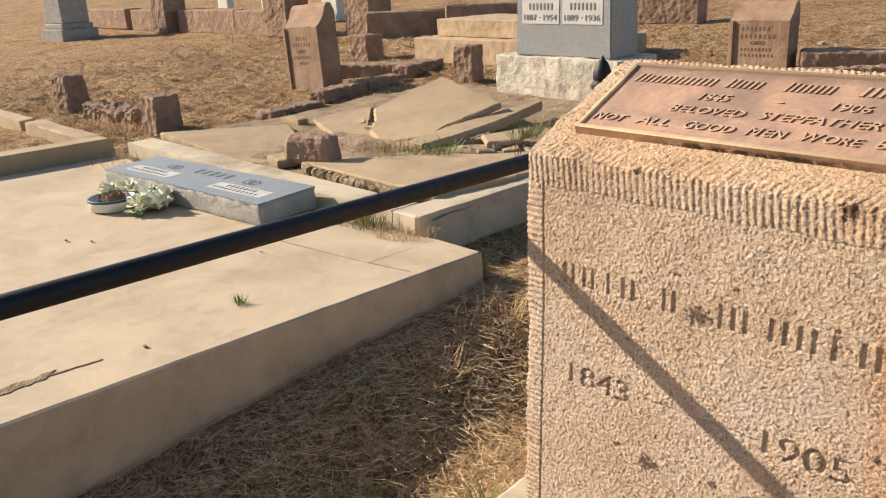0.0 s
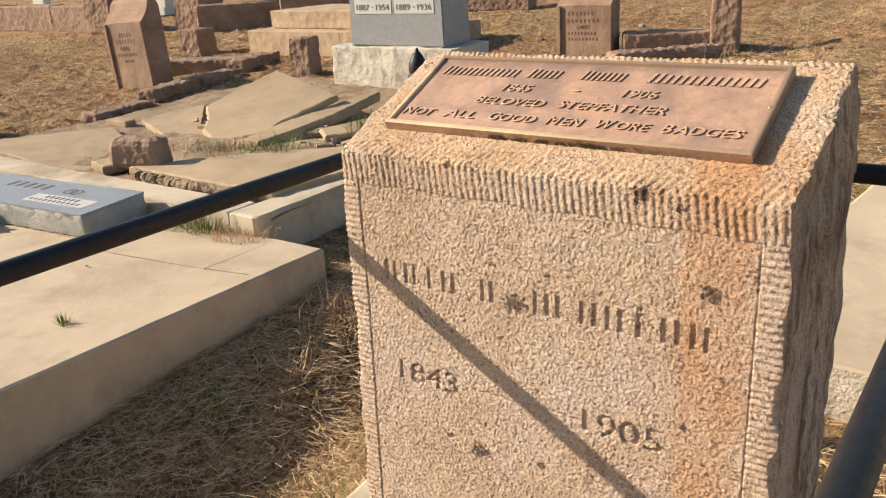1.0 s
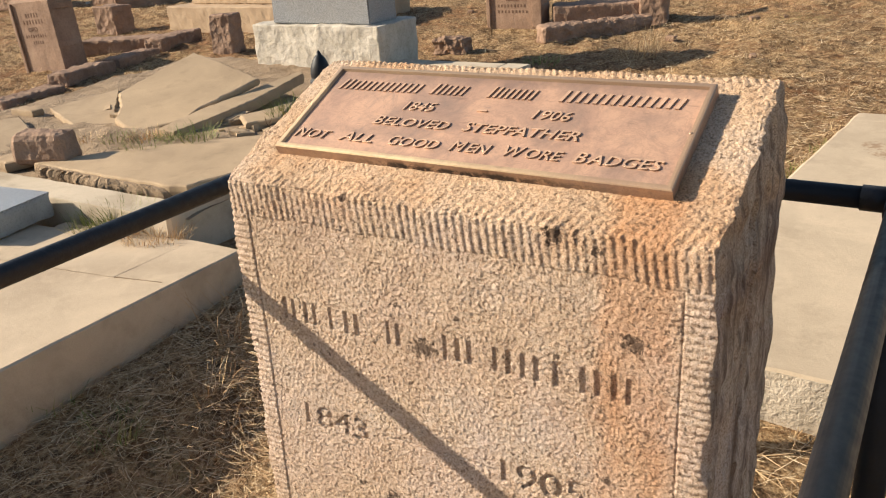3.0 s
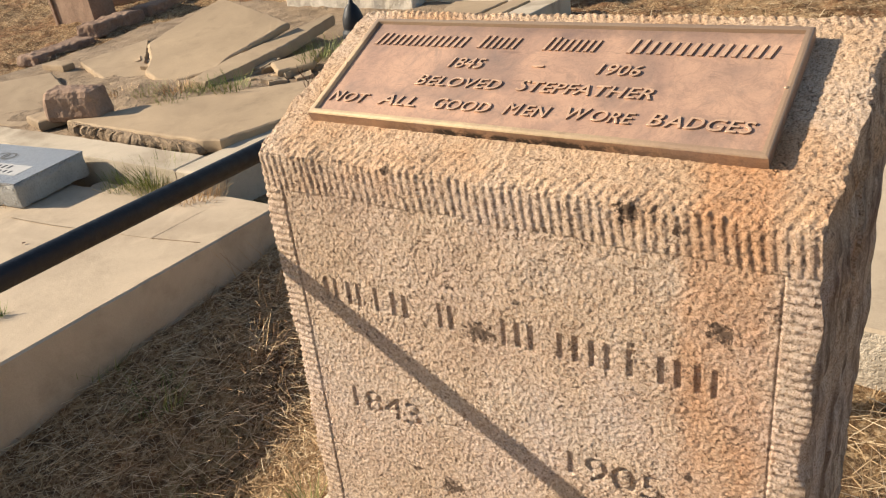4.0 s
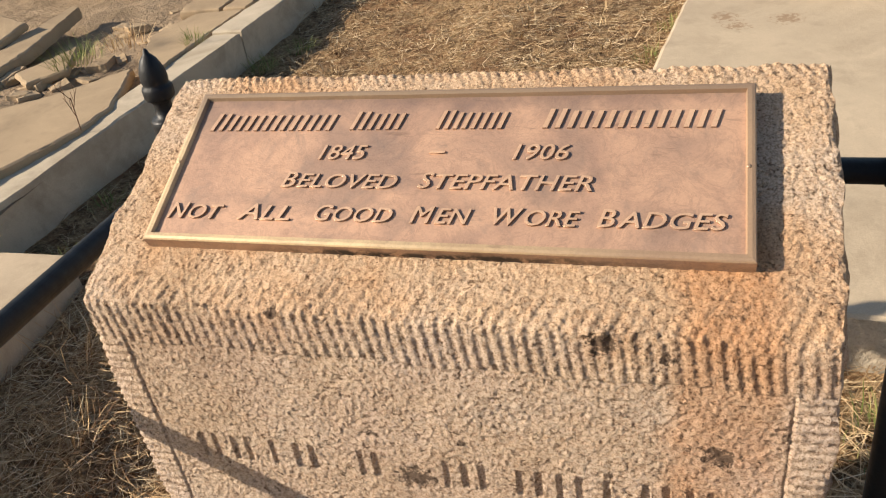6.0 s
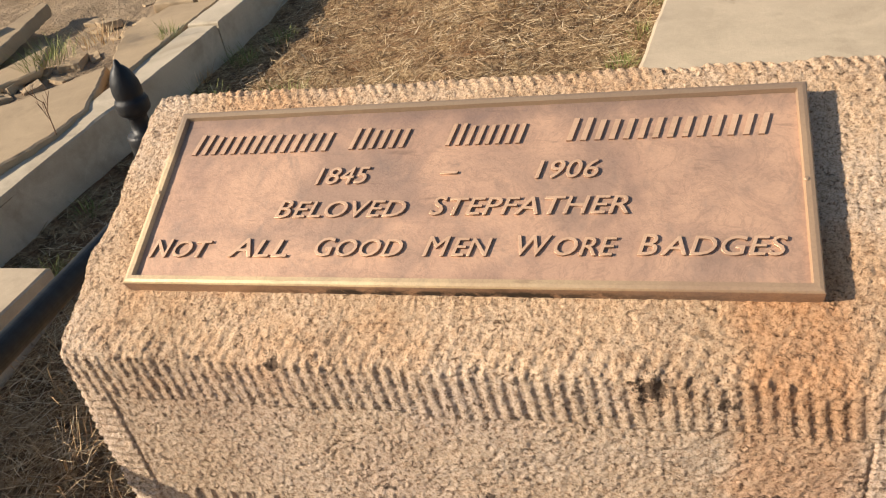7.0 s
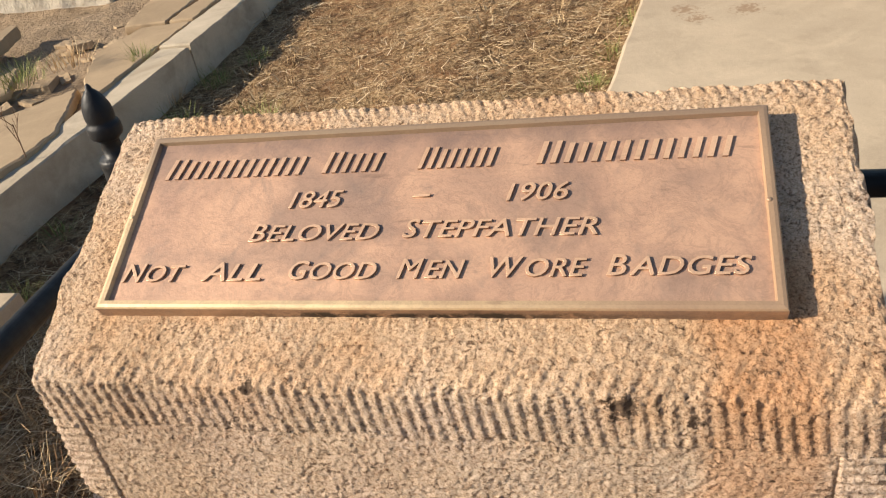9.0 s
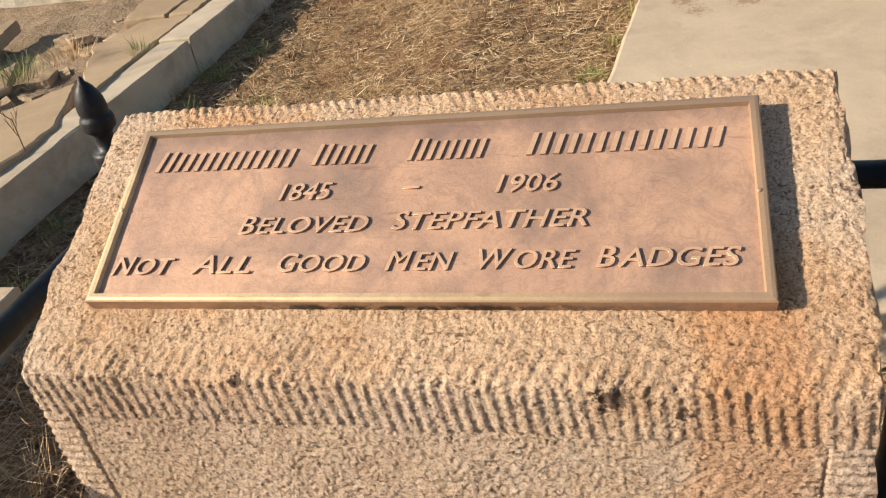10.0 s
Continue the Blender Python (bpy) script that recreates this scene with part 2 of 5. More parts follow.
BRONZE = bronze_mat("weathered_bronze_field", (0.40, 0.25, 0.18), (0.60, 0.37, 0.245), 0.5, 0.66, grime=True)
BRONZE_RIM = bronze_mat("polished_bronze_rim", (0.56, 0.40, 0.23), (0.72, 0.54, 0.31), 0.42, 0.45, 0.3, True)
BRONZE_EDGE = bronze_mat("stained_bronze_edge", (0.20, 0.12, 0.075), (0.46, 0.29, 0.18), 0.6, 0.8, black=True)
# letter flanks: dark patina, with their shade mixed into the colour
BRONZE_SHADED_FLANK = bronze_mat("shaded_patina_flank", (0.19, 0.105, 0.062), (0.31, 0.18, 0.105), 0.8, 0.4, 0.0)

BRONZE_LETTER = bronze_mat("worn_bronze_letters", (0.58, 0.365, 0.225), (0.72, 0.47, 0.30), 0.40, 0.15)


def iron_mat():
    m = Mat("black_painted_pipe", 0.5, 0, 0.28)
    n = m.noise(30, 5)
    m.colour(m.ramp(n, [(0.3, (0.008, 0.009, 0.011)), (0.7, (0.014, 0.015, 0.018))]))
    m.rough(m.ramp(m.noise(60, 4), [(0.3, 0.42), (0.7, 0.6)]))
    m.bump(m.noise(150, 3), 0.0006)
    return m.m


IRON = iron_mat()


def blade_mat(name, stops):
    m = Mat(name, 0.75, 0, 0.25)
    m.colour(m.ramp(m.island(), stops))
    return m.m


STRAW_PALE = blade_mat("bleached_straw", [(0.0, (0.30, 0.18, 0.09)), (0.35, (0.52, 0.35, 0.185)), (0.75, (0.70, 0.52, 0.30)), (1.0, (0.84, 0.69, 0.46))])
STRAW = blade_mat("dry_straw", [(0.0, (0.20, 0.105, 0.05)), (0.3, (0.46, 0.29, 0.14)), (0.75, (0.68, 0.48, 0.26)), (1.0, (0.82, 0.66, 0.42))])
STRAW_FIELD = blade_mat("brown_field_grass", [(0.0, (0.13, 0.075, 0.036)), (0.35, (0.26, 0.165, 0.08)), (0.75, (0.42, 0.29, 0.15)), (1.0, (0.62, 0.48, 0.29))])
GREEN = blade_mat("green_blades", [(0.0, (0.11, 0.14, 0.03)), (0.5, (0.20, 0.23, 0.065)), (1.0, (0.42, 0.36, 0.15))])


def plain(name, c, rough=0.8, metal=0.0):
    m = Mat(name, rough, metal)
    m.colour(m.ramp(m.noise(35, 4), [(0.3, tuple(k * 0.82 for k in c)), (0.7, c)]))
    m.bump(m.noise(200, 3), 0.0004)
    return m.m


CHINA = plain("white_plastic", (0.78, 0.76, 0.70), 0.4)
TEAL = plain("teal_stripe", (0.03, 0.10, 0.09), 0.5)
PETAL = plain("faded_fabric_petals", (0.86, 0.85, 0.66), 0.9)
LEAF = plain("faded_fabric_leaves", (0.50, 0.55, 0.33), 0.9)
CARVED = plain("weathered_cut_letters", (0.17, 0.10, 0.065), 0.95)
INK = plain("dark_engraving", (0.15, 0.15, 0.145), 0.7)
TWIG = plain("dead_twig", (0.17, 0.10, 0.06), 0.95)


# ---- helpers of the place ----
def slope(x, y):
    """The hillside: it climbs away from the fence."""
    if y < 1:
        return -0.05 + 0.1 * max(y, -4)
    return 0.05 + 0.05 * (min(y, 14) - 1)


# older plots' plan, scaled by SPREAD about the camera's eye to fit its view
EYE_HUB, SPREAD = Vector((1.0, -1.02, 1.2)), 1.083
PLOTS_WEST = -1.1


def plan_ground(x, y):
    near = max(0.0, 1 - abs(y - 1) / 30)
    open_field = min(1.0, max(0.0, (y - 2.6) / 1.5, (-4.4 - x) / 0.6)) * near
    clods = 0.034 * noise.noise((x * 3.2, y * 5.5, 2.0)) + 0.036 * noise.noise((x * 8.0, y * 11.0, 7.0)) + 0.014 * noise.noise((x * 19, y * 21, 1.0))
    return slope(x, y) + near * (0.018 * noise.noise((x * 1.3, y * 1.3, 0.3)) + 0.008 * noise.noise((x * 6, y * 6, 4.0))) + open_field * clods


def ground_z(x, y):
    """The ground: level with the fence in the east, scaled down with the older plots."""
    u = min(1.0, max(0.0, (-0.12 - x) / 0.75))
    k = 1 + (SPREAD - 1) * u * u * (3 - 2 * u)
    # added dip in the gap, so the slab's shadow spreads over the straw
    shadow_hollow = 0.19 * math.exp(-((x + 0.56) / 0.35) ** 2) * min(1.0, max(0.0, (1.35 - y) / 0.5)) if -4 < y < 1.35 else 0.0
    return EYE_HUB.z - shadow_hollow + k * (plan_ground(EYE_HUB.x + (x - EYE_HUB.x) / k, EYE_HUB.y + (y - EYE_HUB.y) / k) - EYE_HUB.z)


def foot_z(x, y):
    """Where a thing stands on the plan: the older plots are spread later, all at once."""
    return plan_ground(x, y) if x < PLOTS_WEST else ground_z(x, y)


def link_mesh(name, verts, faces, mat, parent=None, label="", smooth=False):
    me = bpy.data.meshes.new(name)
    me.from_pydata([tuple(v) for v in verts], [], [tuple(f) for f in faces])
    if mat:
        me.materials.append(mat)
    if smooth:
        me.polygons.foreach_set("use_smooth", [True] * len(me.polygons))
    ob = new(name, me)
    if parent:
        ob.parent = parent
    if label:
        ob["label"] = label
    return ob


def part(name, bm, mat, parent=None, label="", smooth=False):
    me = bpy.data.meshes.new(name)
    bm.normal_update()
    bm.to_mesh(me)
    bm.free()
    me.materials.append(mat)
    if smooth:
        me.polygons.foreach_set("use_smooth", [True] * len(me.polygons))
    ob = new(name, me)
    if parent:
        ob.parent = parent
    if label:
        ob["label"] = label
    return ob


def anchor(name, place=(0, 0, 0), rz=0):
    e = new(name)
    e.empty_display_size = 0.1
    e.matrix_basis = pose(*place, 0, 0, rz)
    return e


def rocky(size, rough=0.01, cuts=5, bevel=0.008, seed=0.0, taper=0.0, grain=9.0):
    """A quarried block, standing on z = 0, centred in x and y, with uneven faces."""
    bm = bmesh.new()
    bmesh.ops.create_cube(bm, size=1.0)
    bmesh.ops.scale(bm, vec=size, verts=bm.verts)
    if bevel:
        bmesh.ops.bevel(bm, geom=list(bm.edges), offset=bevel, segments=2, affect="EDGES", profile=0.5)
    for k in range(cuts):
        long = max(e.calc_length() for e in bm.edges)
        bmesh.ops.subdivide_edges(bm, edges=[e for e in bm.edges if e.calc_length() > long * 0.55], cuts=1, use_grid_fill=True)
        if len(bm.verts) > 3200:
            break
    bm.normal_update()
    for v in bm.verts:
        p = v.co * grain + Vector((seed, seed * 2.3, -seed))
        d = noise.noise(p * 0.7) * 0.6 + (noise.noise(p * 1.6, noise_basis="VORONOI_F1") - 0.3) * 0.55 + noise.noise(p * 4.1) * 0.22 + noise.noise(p * 9.3) * 0.15
        f = 1 - taper * (v.co.z / size[2] + 0.5)
        v.co.x, v.co.y = v.co.x * f, v.co.y * f
        v.co += v.normal * d * rough
        v.co.z += size[2] / 2
    return bm


def prism(points, thick, jitter=0.012, step=0.06, seed=1, lip=0.006):
    """A broken plate: the outline (x, y, z) of its upper face, with chipped edges, extruded downwards."""
    rnd = random.Random(seed)
    out, corners = [], set()
    n = len(points)
    for i in range(n):
        a, b = Vector(points[i]), Vector(points[(i + 1) % n])
        k = max(1, int((b - a).length / step))
        corners.add(len(out))
        for j in range(k):
            p = a.lerp(b, j / k)
            if j:
                p.x += rnd.uniform(-jitter, jitter)
                p.y += rnd.uniform(-jitter, jitter)
            out.append(p)
    c = sum(out, Vector()) / len(out)
    bm = bmesh.new()
    rings = []
    for inset, dz in ((lip * 2, 0.0), (0.0, -lip), (-lip, -thick * 0.55), (lip, -thick)):
        ring = []
        for p in out:
            q = p - (p - c).normalized() * inset
            if dz < -lip:
                q = q + Vector((rnd.uniform(-1, 1), rnd.uniform(-1, 1), rnd.uniform(-1, 1))) * jitter * 0.12
            ring.append(bm.verts.new((q.x, q.y, q.z + dz)))
        rings.append(ring)
    m = len(out)
    for r in range(3):
        for i in range(m):
            f = bm.faces.new((rings[r][i], rings[r + 1][i], rings[r + 1][(i + 1) % m], rings[r][(i + 1) % m]))
            f.smooth = r > 0
        for i in corners:
            bm.edges.get((rings[r][i], rings[r + 1][i])).smooth = False
    bm.faces.new(rings[0])
    bm.faces.new(list(reversed(rings[3])))
    bmesh.ops.triangulate(bm, faces=[f for f in bm.faces if len(f.verts) > 4])
    return bm


def lathe(profile, seg=28, place=(0, 0, 0), capped=True):
    bm = bmesh.new()
    rings = []
    for r, z in profile:
        rings.append([bm.verts.new((place[0] + r * math.cos(2 * math.pi * i / seg), place[1] + r * math.sin(2 * math.pi * i / seg), place[2] + z)) for i in range(seg)])
    for a, b in zip(rings, rings[1:]):
        for i in range(seg):
            bm.faces.new((a[i], a[(i + 1) % seg], b[(i + 1) % seg], b[i]))
    if capped:
        bm.faces.new(list(reversed(rings[0])))
        bm.faces.new(rings[-1])
    return bm


def tube(a, b, r, seg=24):
    a, b = Vector(a), Vector(b)
    bm = lathe([(r, 0), (r, (b - a).length)], seg)
    bm.transform(Matrix.Translation(a) @ (b - a).to_track_quat("Z", "Y").to_matrix().to_4x4())
    return bm


def text_mesh(words, size, shear=0.0, extrude=0.001, bevel=0.0, space=1.0, bold=0.0):
    """The flat or raised letters of a line, with the built-in font, starting at x = 0 on the line y = 0."""
    cu = bpy.data.curves.new("lettering", "FONT")
    cu.body, cu.size, cu.shear, cu.extrude, cu.bevel_depth, cu.space_character, cu.offset = words, size, shear, extrude, bevel, space, bold
    cu.resolution_u = 3
    ob = bpy.data.objects.new("lettering", cu)
    scene.collection.objects.link(ob)
    dg = bpy.context.evaluated_depsgraph_get()
    me = bpy.data.meshes.new_from_object(ob.evaluated_get(dg))
    bpy.data.objects.remove(ob)
    bpy.data.curves.remove(cu)
    return me


def fit_text(me, x0, x1, y0, y1):
    """Scales a lettering mesh into the box x0..x1, y0..y1."""
    co = np.empty(len(me.vertices) * 3)
    me.vertices.foreach_get("co", co)
    co = co.reshape(-1, 3)
    lo, hi = co.min(0), co.max(0)
    co[:, 0] = x0 + (co[:, 0] - lo[0]) / (hi[0] - lo[0]) * (x1 - x0)
    co[:, 1] = y0 + (co[:, 1] - lo[1]) / (hi[1] - lo[1]) * (y1 - y0)
    me.vertices.foreach_set("co", co.ravel())
    me.update()
    return me


def lattice(i, j, k):
    h = (i * 374761393 + j * 668265263 + k * 2147483647 + 1274126177) & 0xFFFFFFFF
    h = ((h ^ (h >> 13)) * 1274126177) & 0xFFFFFFFF
    return ((h ^ (h >> 16)) & 0xFFFF) / 65535.0


def value_noise(p, cell):
    """Smooth noise in -1..1 for an array of points."""
    q = p / cell
    f = np.floor(q).astype(np.int64)
    t = q - f
    t = t * t * (3 - 2 * t)
    out = 0
    for a in (0, 1):
        for b in (0, 1):
            for c in (0, 1):
                w = (t[:, 0] if a else 1 - t[:, 0]) * (t[:, 1] if b else 1 - t[:, 1]) * (t[:, 2] if c else 1 - t[:, 2])
                out = out + w * lattice(f[:, 0] + a, f[:, 1] + b, f[:, 2] + c)
    return out * 2 - 1


# ---- ground ----
def axis_steps(lo, near_lo, near_hi, hi, fine):
    mid = list(np.arange(near_lo, near_hi, fine))
    out, s = [], fine
    v = near_hi
    while v < hi:
        out.append(v)
        s *= 1.25
        v += s
    out.append(hi)
    low, s, v = [], fine, near_lo - fine
    while v > lo:
        low.append(v)
        s *= 1.25
        v -= s
    low.append(lo)
    return low[::-1] + mid + out


def build_ground():
    xs, ys = axis_steps(-2500, -11.0, 3.2, 2500, 0.045), axis_steps(-2500, -1.8, 9.5, 2500, 0.045)
    verts = [(x, y, ground_z(x, y)) for y in ys for x in xs]
    w = len(xs)
    faces = [(j * w + i, j * w + i + 1, (j + 1) * w + i + 1, (j + 1) * w + i) for j in range(len(ys) - 1) for i in range(w - 1)]
    ob = link_mesh("ground", verts, faces, SOIL, smooth=True)
    tagged(ob, "dry reddish-brown cemetery hillside with bleached straw", "ground", kind="structure")


build_ground()

# ---- the carved marker ----
SX0, SX1, SYF, SYB, SZ0, SZF, RISE = 0.042, 0.797, -0.047, 0.243, -0.16, 0.879, 0.462


def stone_top(y):
    return SZF + (y - SYF) * RISE


def raster(me, xs, zs, mask, depth):
    """Cuts a lettering mesh (x, y as x, z of the face) into the grid of depths."""
    me.calc_loop_triangles()
    for tri in me.loop_triangles:
        a, b, c = (me.vertices[i].co for i in tri.vertices)
        det = (b.x - a.x) * (c.y - a.y) - (c.x - a.x) * (b.y - a.y)
        if abs(det) < 1e-12:
            continue
        i0, i1 = np.searchsorted(xs, (min(a.x, b.x, c.x), max(a.x, b.x, c.x)))
        j0, j1 = np.searchsorted(zs, (min(a.y, b.y, c.y), max(a.y, b.y, c.y)))
        if i1 <= i0 or j1 <= j0:
            continue
        gx, gz = np.meshgrid(xs[i0:i1], zs[j0:j1])
        u = ((gx - a.x) * (c.y - a.y) - (c.x - a.x) * (gz - a.y)) / det
        v = ((b.x - a.x) * (gz - a.y) - (gx - a.x) * (b.y - a.y)) / det
        mask[j0:j1, i0:i1] = np.where((u >= 0) & (v >= 0) & (u + v <= 1), depth, mask[j0:j1, i0:i1])


def build_marker():
    marker = anchor("carved_headstone", (0.42, 0.11, SZ0))
    tagged(marker, "pinkish tuff headstone with tooled margins and slanted top", "headstone")
    nx, nz, nd = 540, 640, 190
    xs = np.linspace(SX0, SX1, nx)
    zs = np.linspace(SZ0, SZF, nz)
    cut = np.zeros((nz, nx))
    for word, a, b, lo, hi in (("1843", 0.146, 0.274, 0.459, 0.499), ("1905", 0.513, 0.643, 0.469, 0.508)):
        me = fit_text(text_mesh(word, 0.05, extrude=0.0), a, b, lo, hi)
        raster(me, xs, zs, cut, 0.0045)
        bpy.data.meshes.remove(me)
    # the cut name, as plain bars of its height
    for x in (0.128, 0.146, 0.170, 0.188, 0.220, 0.250, 0.270, 0.328, 0.345, 0.426, 0.446, 0.466, 0.506, 0.526, 0.548, 0.568, 0.596, 0.634, 0.654, 0.676, 0.695):
        i0, i1 = np.searchsorted(xs, (x, x + 0.0066))
        j0, j1 = np.searchsorted(zs, (0.654, 0.692))
        cut[j0:j1, i0:i1] = 0.0034
    i = np.arange(*np.searchsorted(xs, (0.318, 0.505)))
    j = np.searchsorted(zs, 0.481 + 0.006 * (xs[i] - 0.318) / 0.187 + 0.0015 * np.sin(xs[i] * 60))
    cut[j, i] = 0.003

    def lift(p, carve=None):
        x, y, z = p[:, 0], p[:, 1], p[:, 2]
        cs = 1 / math.hypot(1, RISE)
        d_f, d_t, d_l, d_r, d_b = y - SYF, (stone_top(y) - z) * cs, x - SX0, SX1 - x, SYB - y
        w_f, w_t, w_l, w_r, w_b = (np.exp(-np.maximum(d, 0) / 0.007) for d in (d_f, d_t, d_l, d_r, d_b))
        grit = value_noise(p, 0.0031) * 0.0010 + value_noise(p + 3, 0.0065) * 0.0004 + value_noise(p + 7, 0.03) * 0.0006
        pit = np.clip(value_noise(p + 11, 0.006) - 0.76, 0, 1) * -0.010
        wob = value_noise(p * np.array([1, 0.2, 1]) + 20, 0.03) * 0.7
        # front: tooled margins round a pecked panel
        in_x = (x > SX0 + 0.040) & (x < SX1 - 0.036)
        top_band = z > 0.826 + 0.002 * np.sin(x * 40)
        side = ~in_x & ~top_band
        soft = 0.85 + 0.25 * value_noise(p + 31, 0.04)
        f = np.where(top_band | side, grit * 0.75, grit) + pit
        f = f + np.where(top_band, 0.0009 * np.clip(2.2 * np.sin(2 * np.pi * (x + 0.10 * (z - 0.85)) / 0.0122 + wob), -1, 0.7) * soft, 0)
        f = f + np.where(side, 0.0009 * np.clip(2.2 * np.sin(2 * np.pi * z / 0.0112 + wob), -1, 0.7) * soft, 0)
        f = f - np.where(in_x & ~top_band, 0.0013, 0)
        line = (np.abs(x - SX0 - 0.040) < 0.0016) | (np.abs(x - SX1 + 0.036) < 0.0016)
        f = f - np.where(line & ~top_band, 0.0018, 0)
        if carve is not None:
            f = f - carve
        # top: pecked, with tool strokes along its front and back lip
        t = grit * 1.2 + pit
        strokes = np.clip(1.3 * np.sin(2 * np.pi * (x - 0.5 * d_f) / 0.0145 + wob * 1.5), -1, 0.6)
        t = t + 0.0008 * strokes * np.clip(1.3 - d_f / 0.04, 0, 1)
        t = t + 0.0011 * np.clip(1.5 * np.sin(2 * np.pi * (x - 0.5 * d_b) / 0.0112 + wob * 0.6), -1, 0.5) * np.clip(1 - d_b / 0.022, 0, 1)
        # sides: split rock face
        r = value_noise(p + 41, 0.09) * 0.006 + value_noise(p + 43, 0.03) * 0.0034 + value_noise(p * np.array([1, 1, 0.45]) + 47, 0.009) * 0.003 + 0.006 * np.clip(d_b < 0.14, 0, 1) * np.clip(d_t / 0.05, 0, 1)
        l = value_noise(p + 51, 0.05) * 0.0035 + value_noise(p + 53, 0.014) * 0.002
        l = l + 0.0009 * np.sin(2 * np.pi * z / 0.0112 + wob) * np.clip(1 - d_f / 0.03, 0, 1)
        out = p.copy()
        out[:, 1] -= w_f * f
        n = np.array([0, -RISE, 1]) * cs
        out += (w_t * t)[:, None] * n
        out[:, 0] += w_r * r - w_l * l
        out[:, 1] += w_b * r * 0.6
        # worn arrises
        wear = 0.0020 + 0.0022 * value_noise(p + 61, 0.03)
        out[:, 1] += wear * w_f * (w_t + w_l + w_r)
        out[:, 2] -= wear * w_t * (w_f + w_l + w_r + w_b)
        out[:, 0] += wear * w_l * (w_t + w_f) - wear * w_r * (w_t + w_f)
        # the flank runs out a little towards the back
        out[:, 0] += 0.006 * np.clip(d_f / 0.3, 0, 1) * np.clip(1 - d_r / 0.3, 0, 1)
        # a slight spread towards the foot
        out[:, 0] -= np.clip(0.6 - z, 0, 1) * 0.03 * np.clip(1 - d_l / 0.7, 0, 1)
        return out

    sheets = []
    v = np.linspace(0, 1, nz)
    ys = np.linspace(SYF, SYB, nd)

    def sheet(p, rows, cols, flip, carve=None):
        sheets.append((lift(p, carve), rows, cols, flip))

    gx, gz = np.meshgrid(xs, zs)
    sheet(np.stack([gx.ravel(), np.full(gx.size, SYF), gz.ravel()], 1), nz, nx, False, cut.ravel())
    gx, gy = np.meshgrid(xs, ys)
    sheet(np.stack([gx.ravel(), gy.ravel(), stone_top(gy.ravel())], 1), nd, nx, False)
    for x, flip in ((SX1, False), (SX0, True)):
        gy, gv = np.meshgrid(ys, v)
        sheet(np.stack([np.full(gy.size, x), gy.ravel(), SZ0 + gv.ravel() * (stone_top(gy.ravel()) - SZ0)], 1), nz, nd, flip)
    gx, gv = np.meshgrid(xs[::4], v[::4])
    sheet(np.stack([gx.ravel(), np.full(gx.size, SYB), SZ0 + gv.ravel() * (stone_top(SYB) - SZ0)], 1), len(v[::4]), len(xs[::4]), True)
    for name, (p, rows, cols, flip) in zip(("carved_front", "slanted_top", "rough_side", "rough_side", "back"), sheets):
        q = np.arange(rows * cols).reshape(rows, cols)
        f4 = np.stack([q[:-1, :-1], q[:-1, 1:], q[1:, 1:], q[1:, :-1]], -1).reshape(-1, 4)
        f4 = f4[:, ::-1] if flip else f4
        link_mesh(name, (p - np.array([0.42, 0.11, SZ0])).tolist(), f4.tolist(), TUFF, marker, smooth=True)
    return marker


build_marker()

# ---- the bronze plaque ----
PW, PH, PT = 0.620, 0.205, 0.017


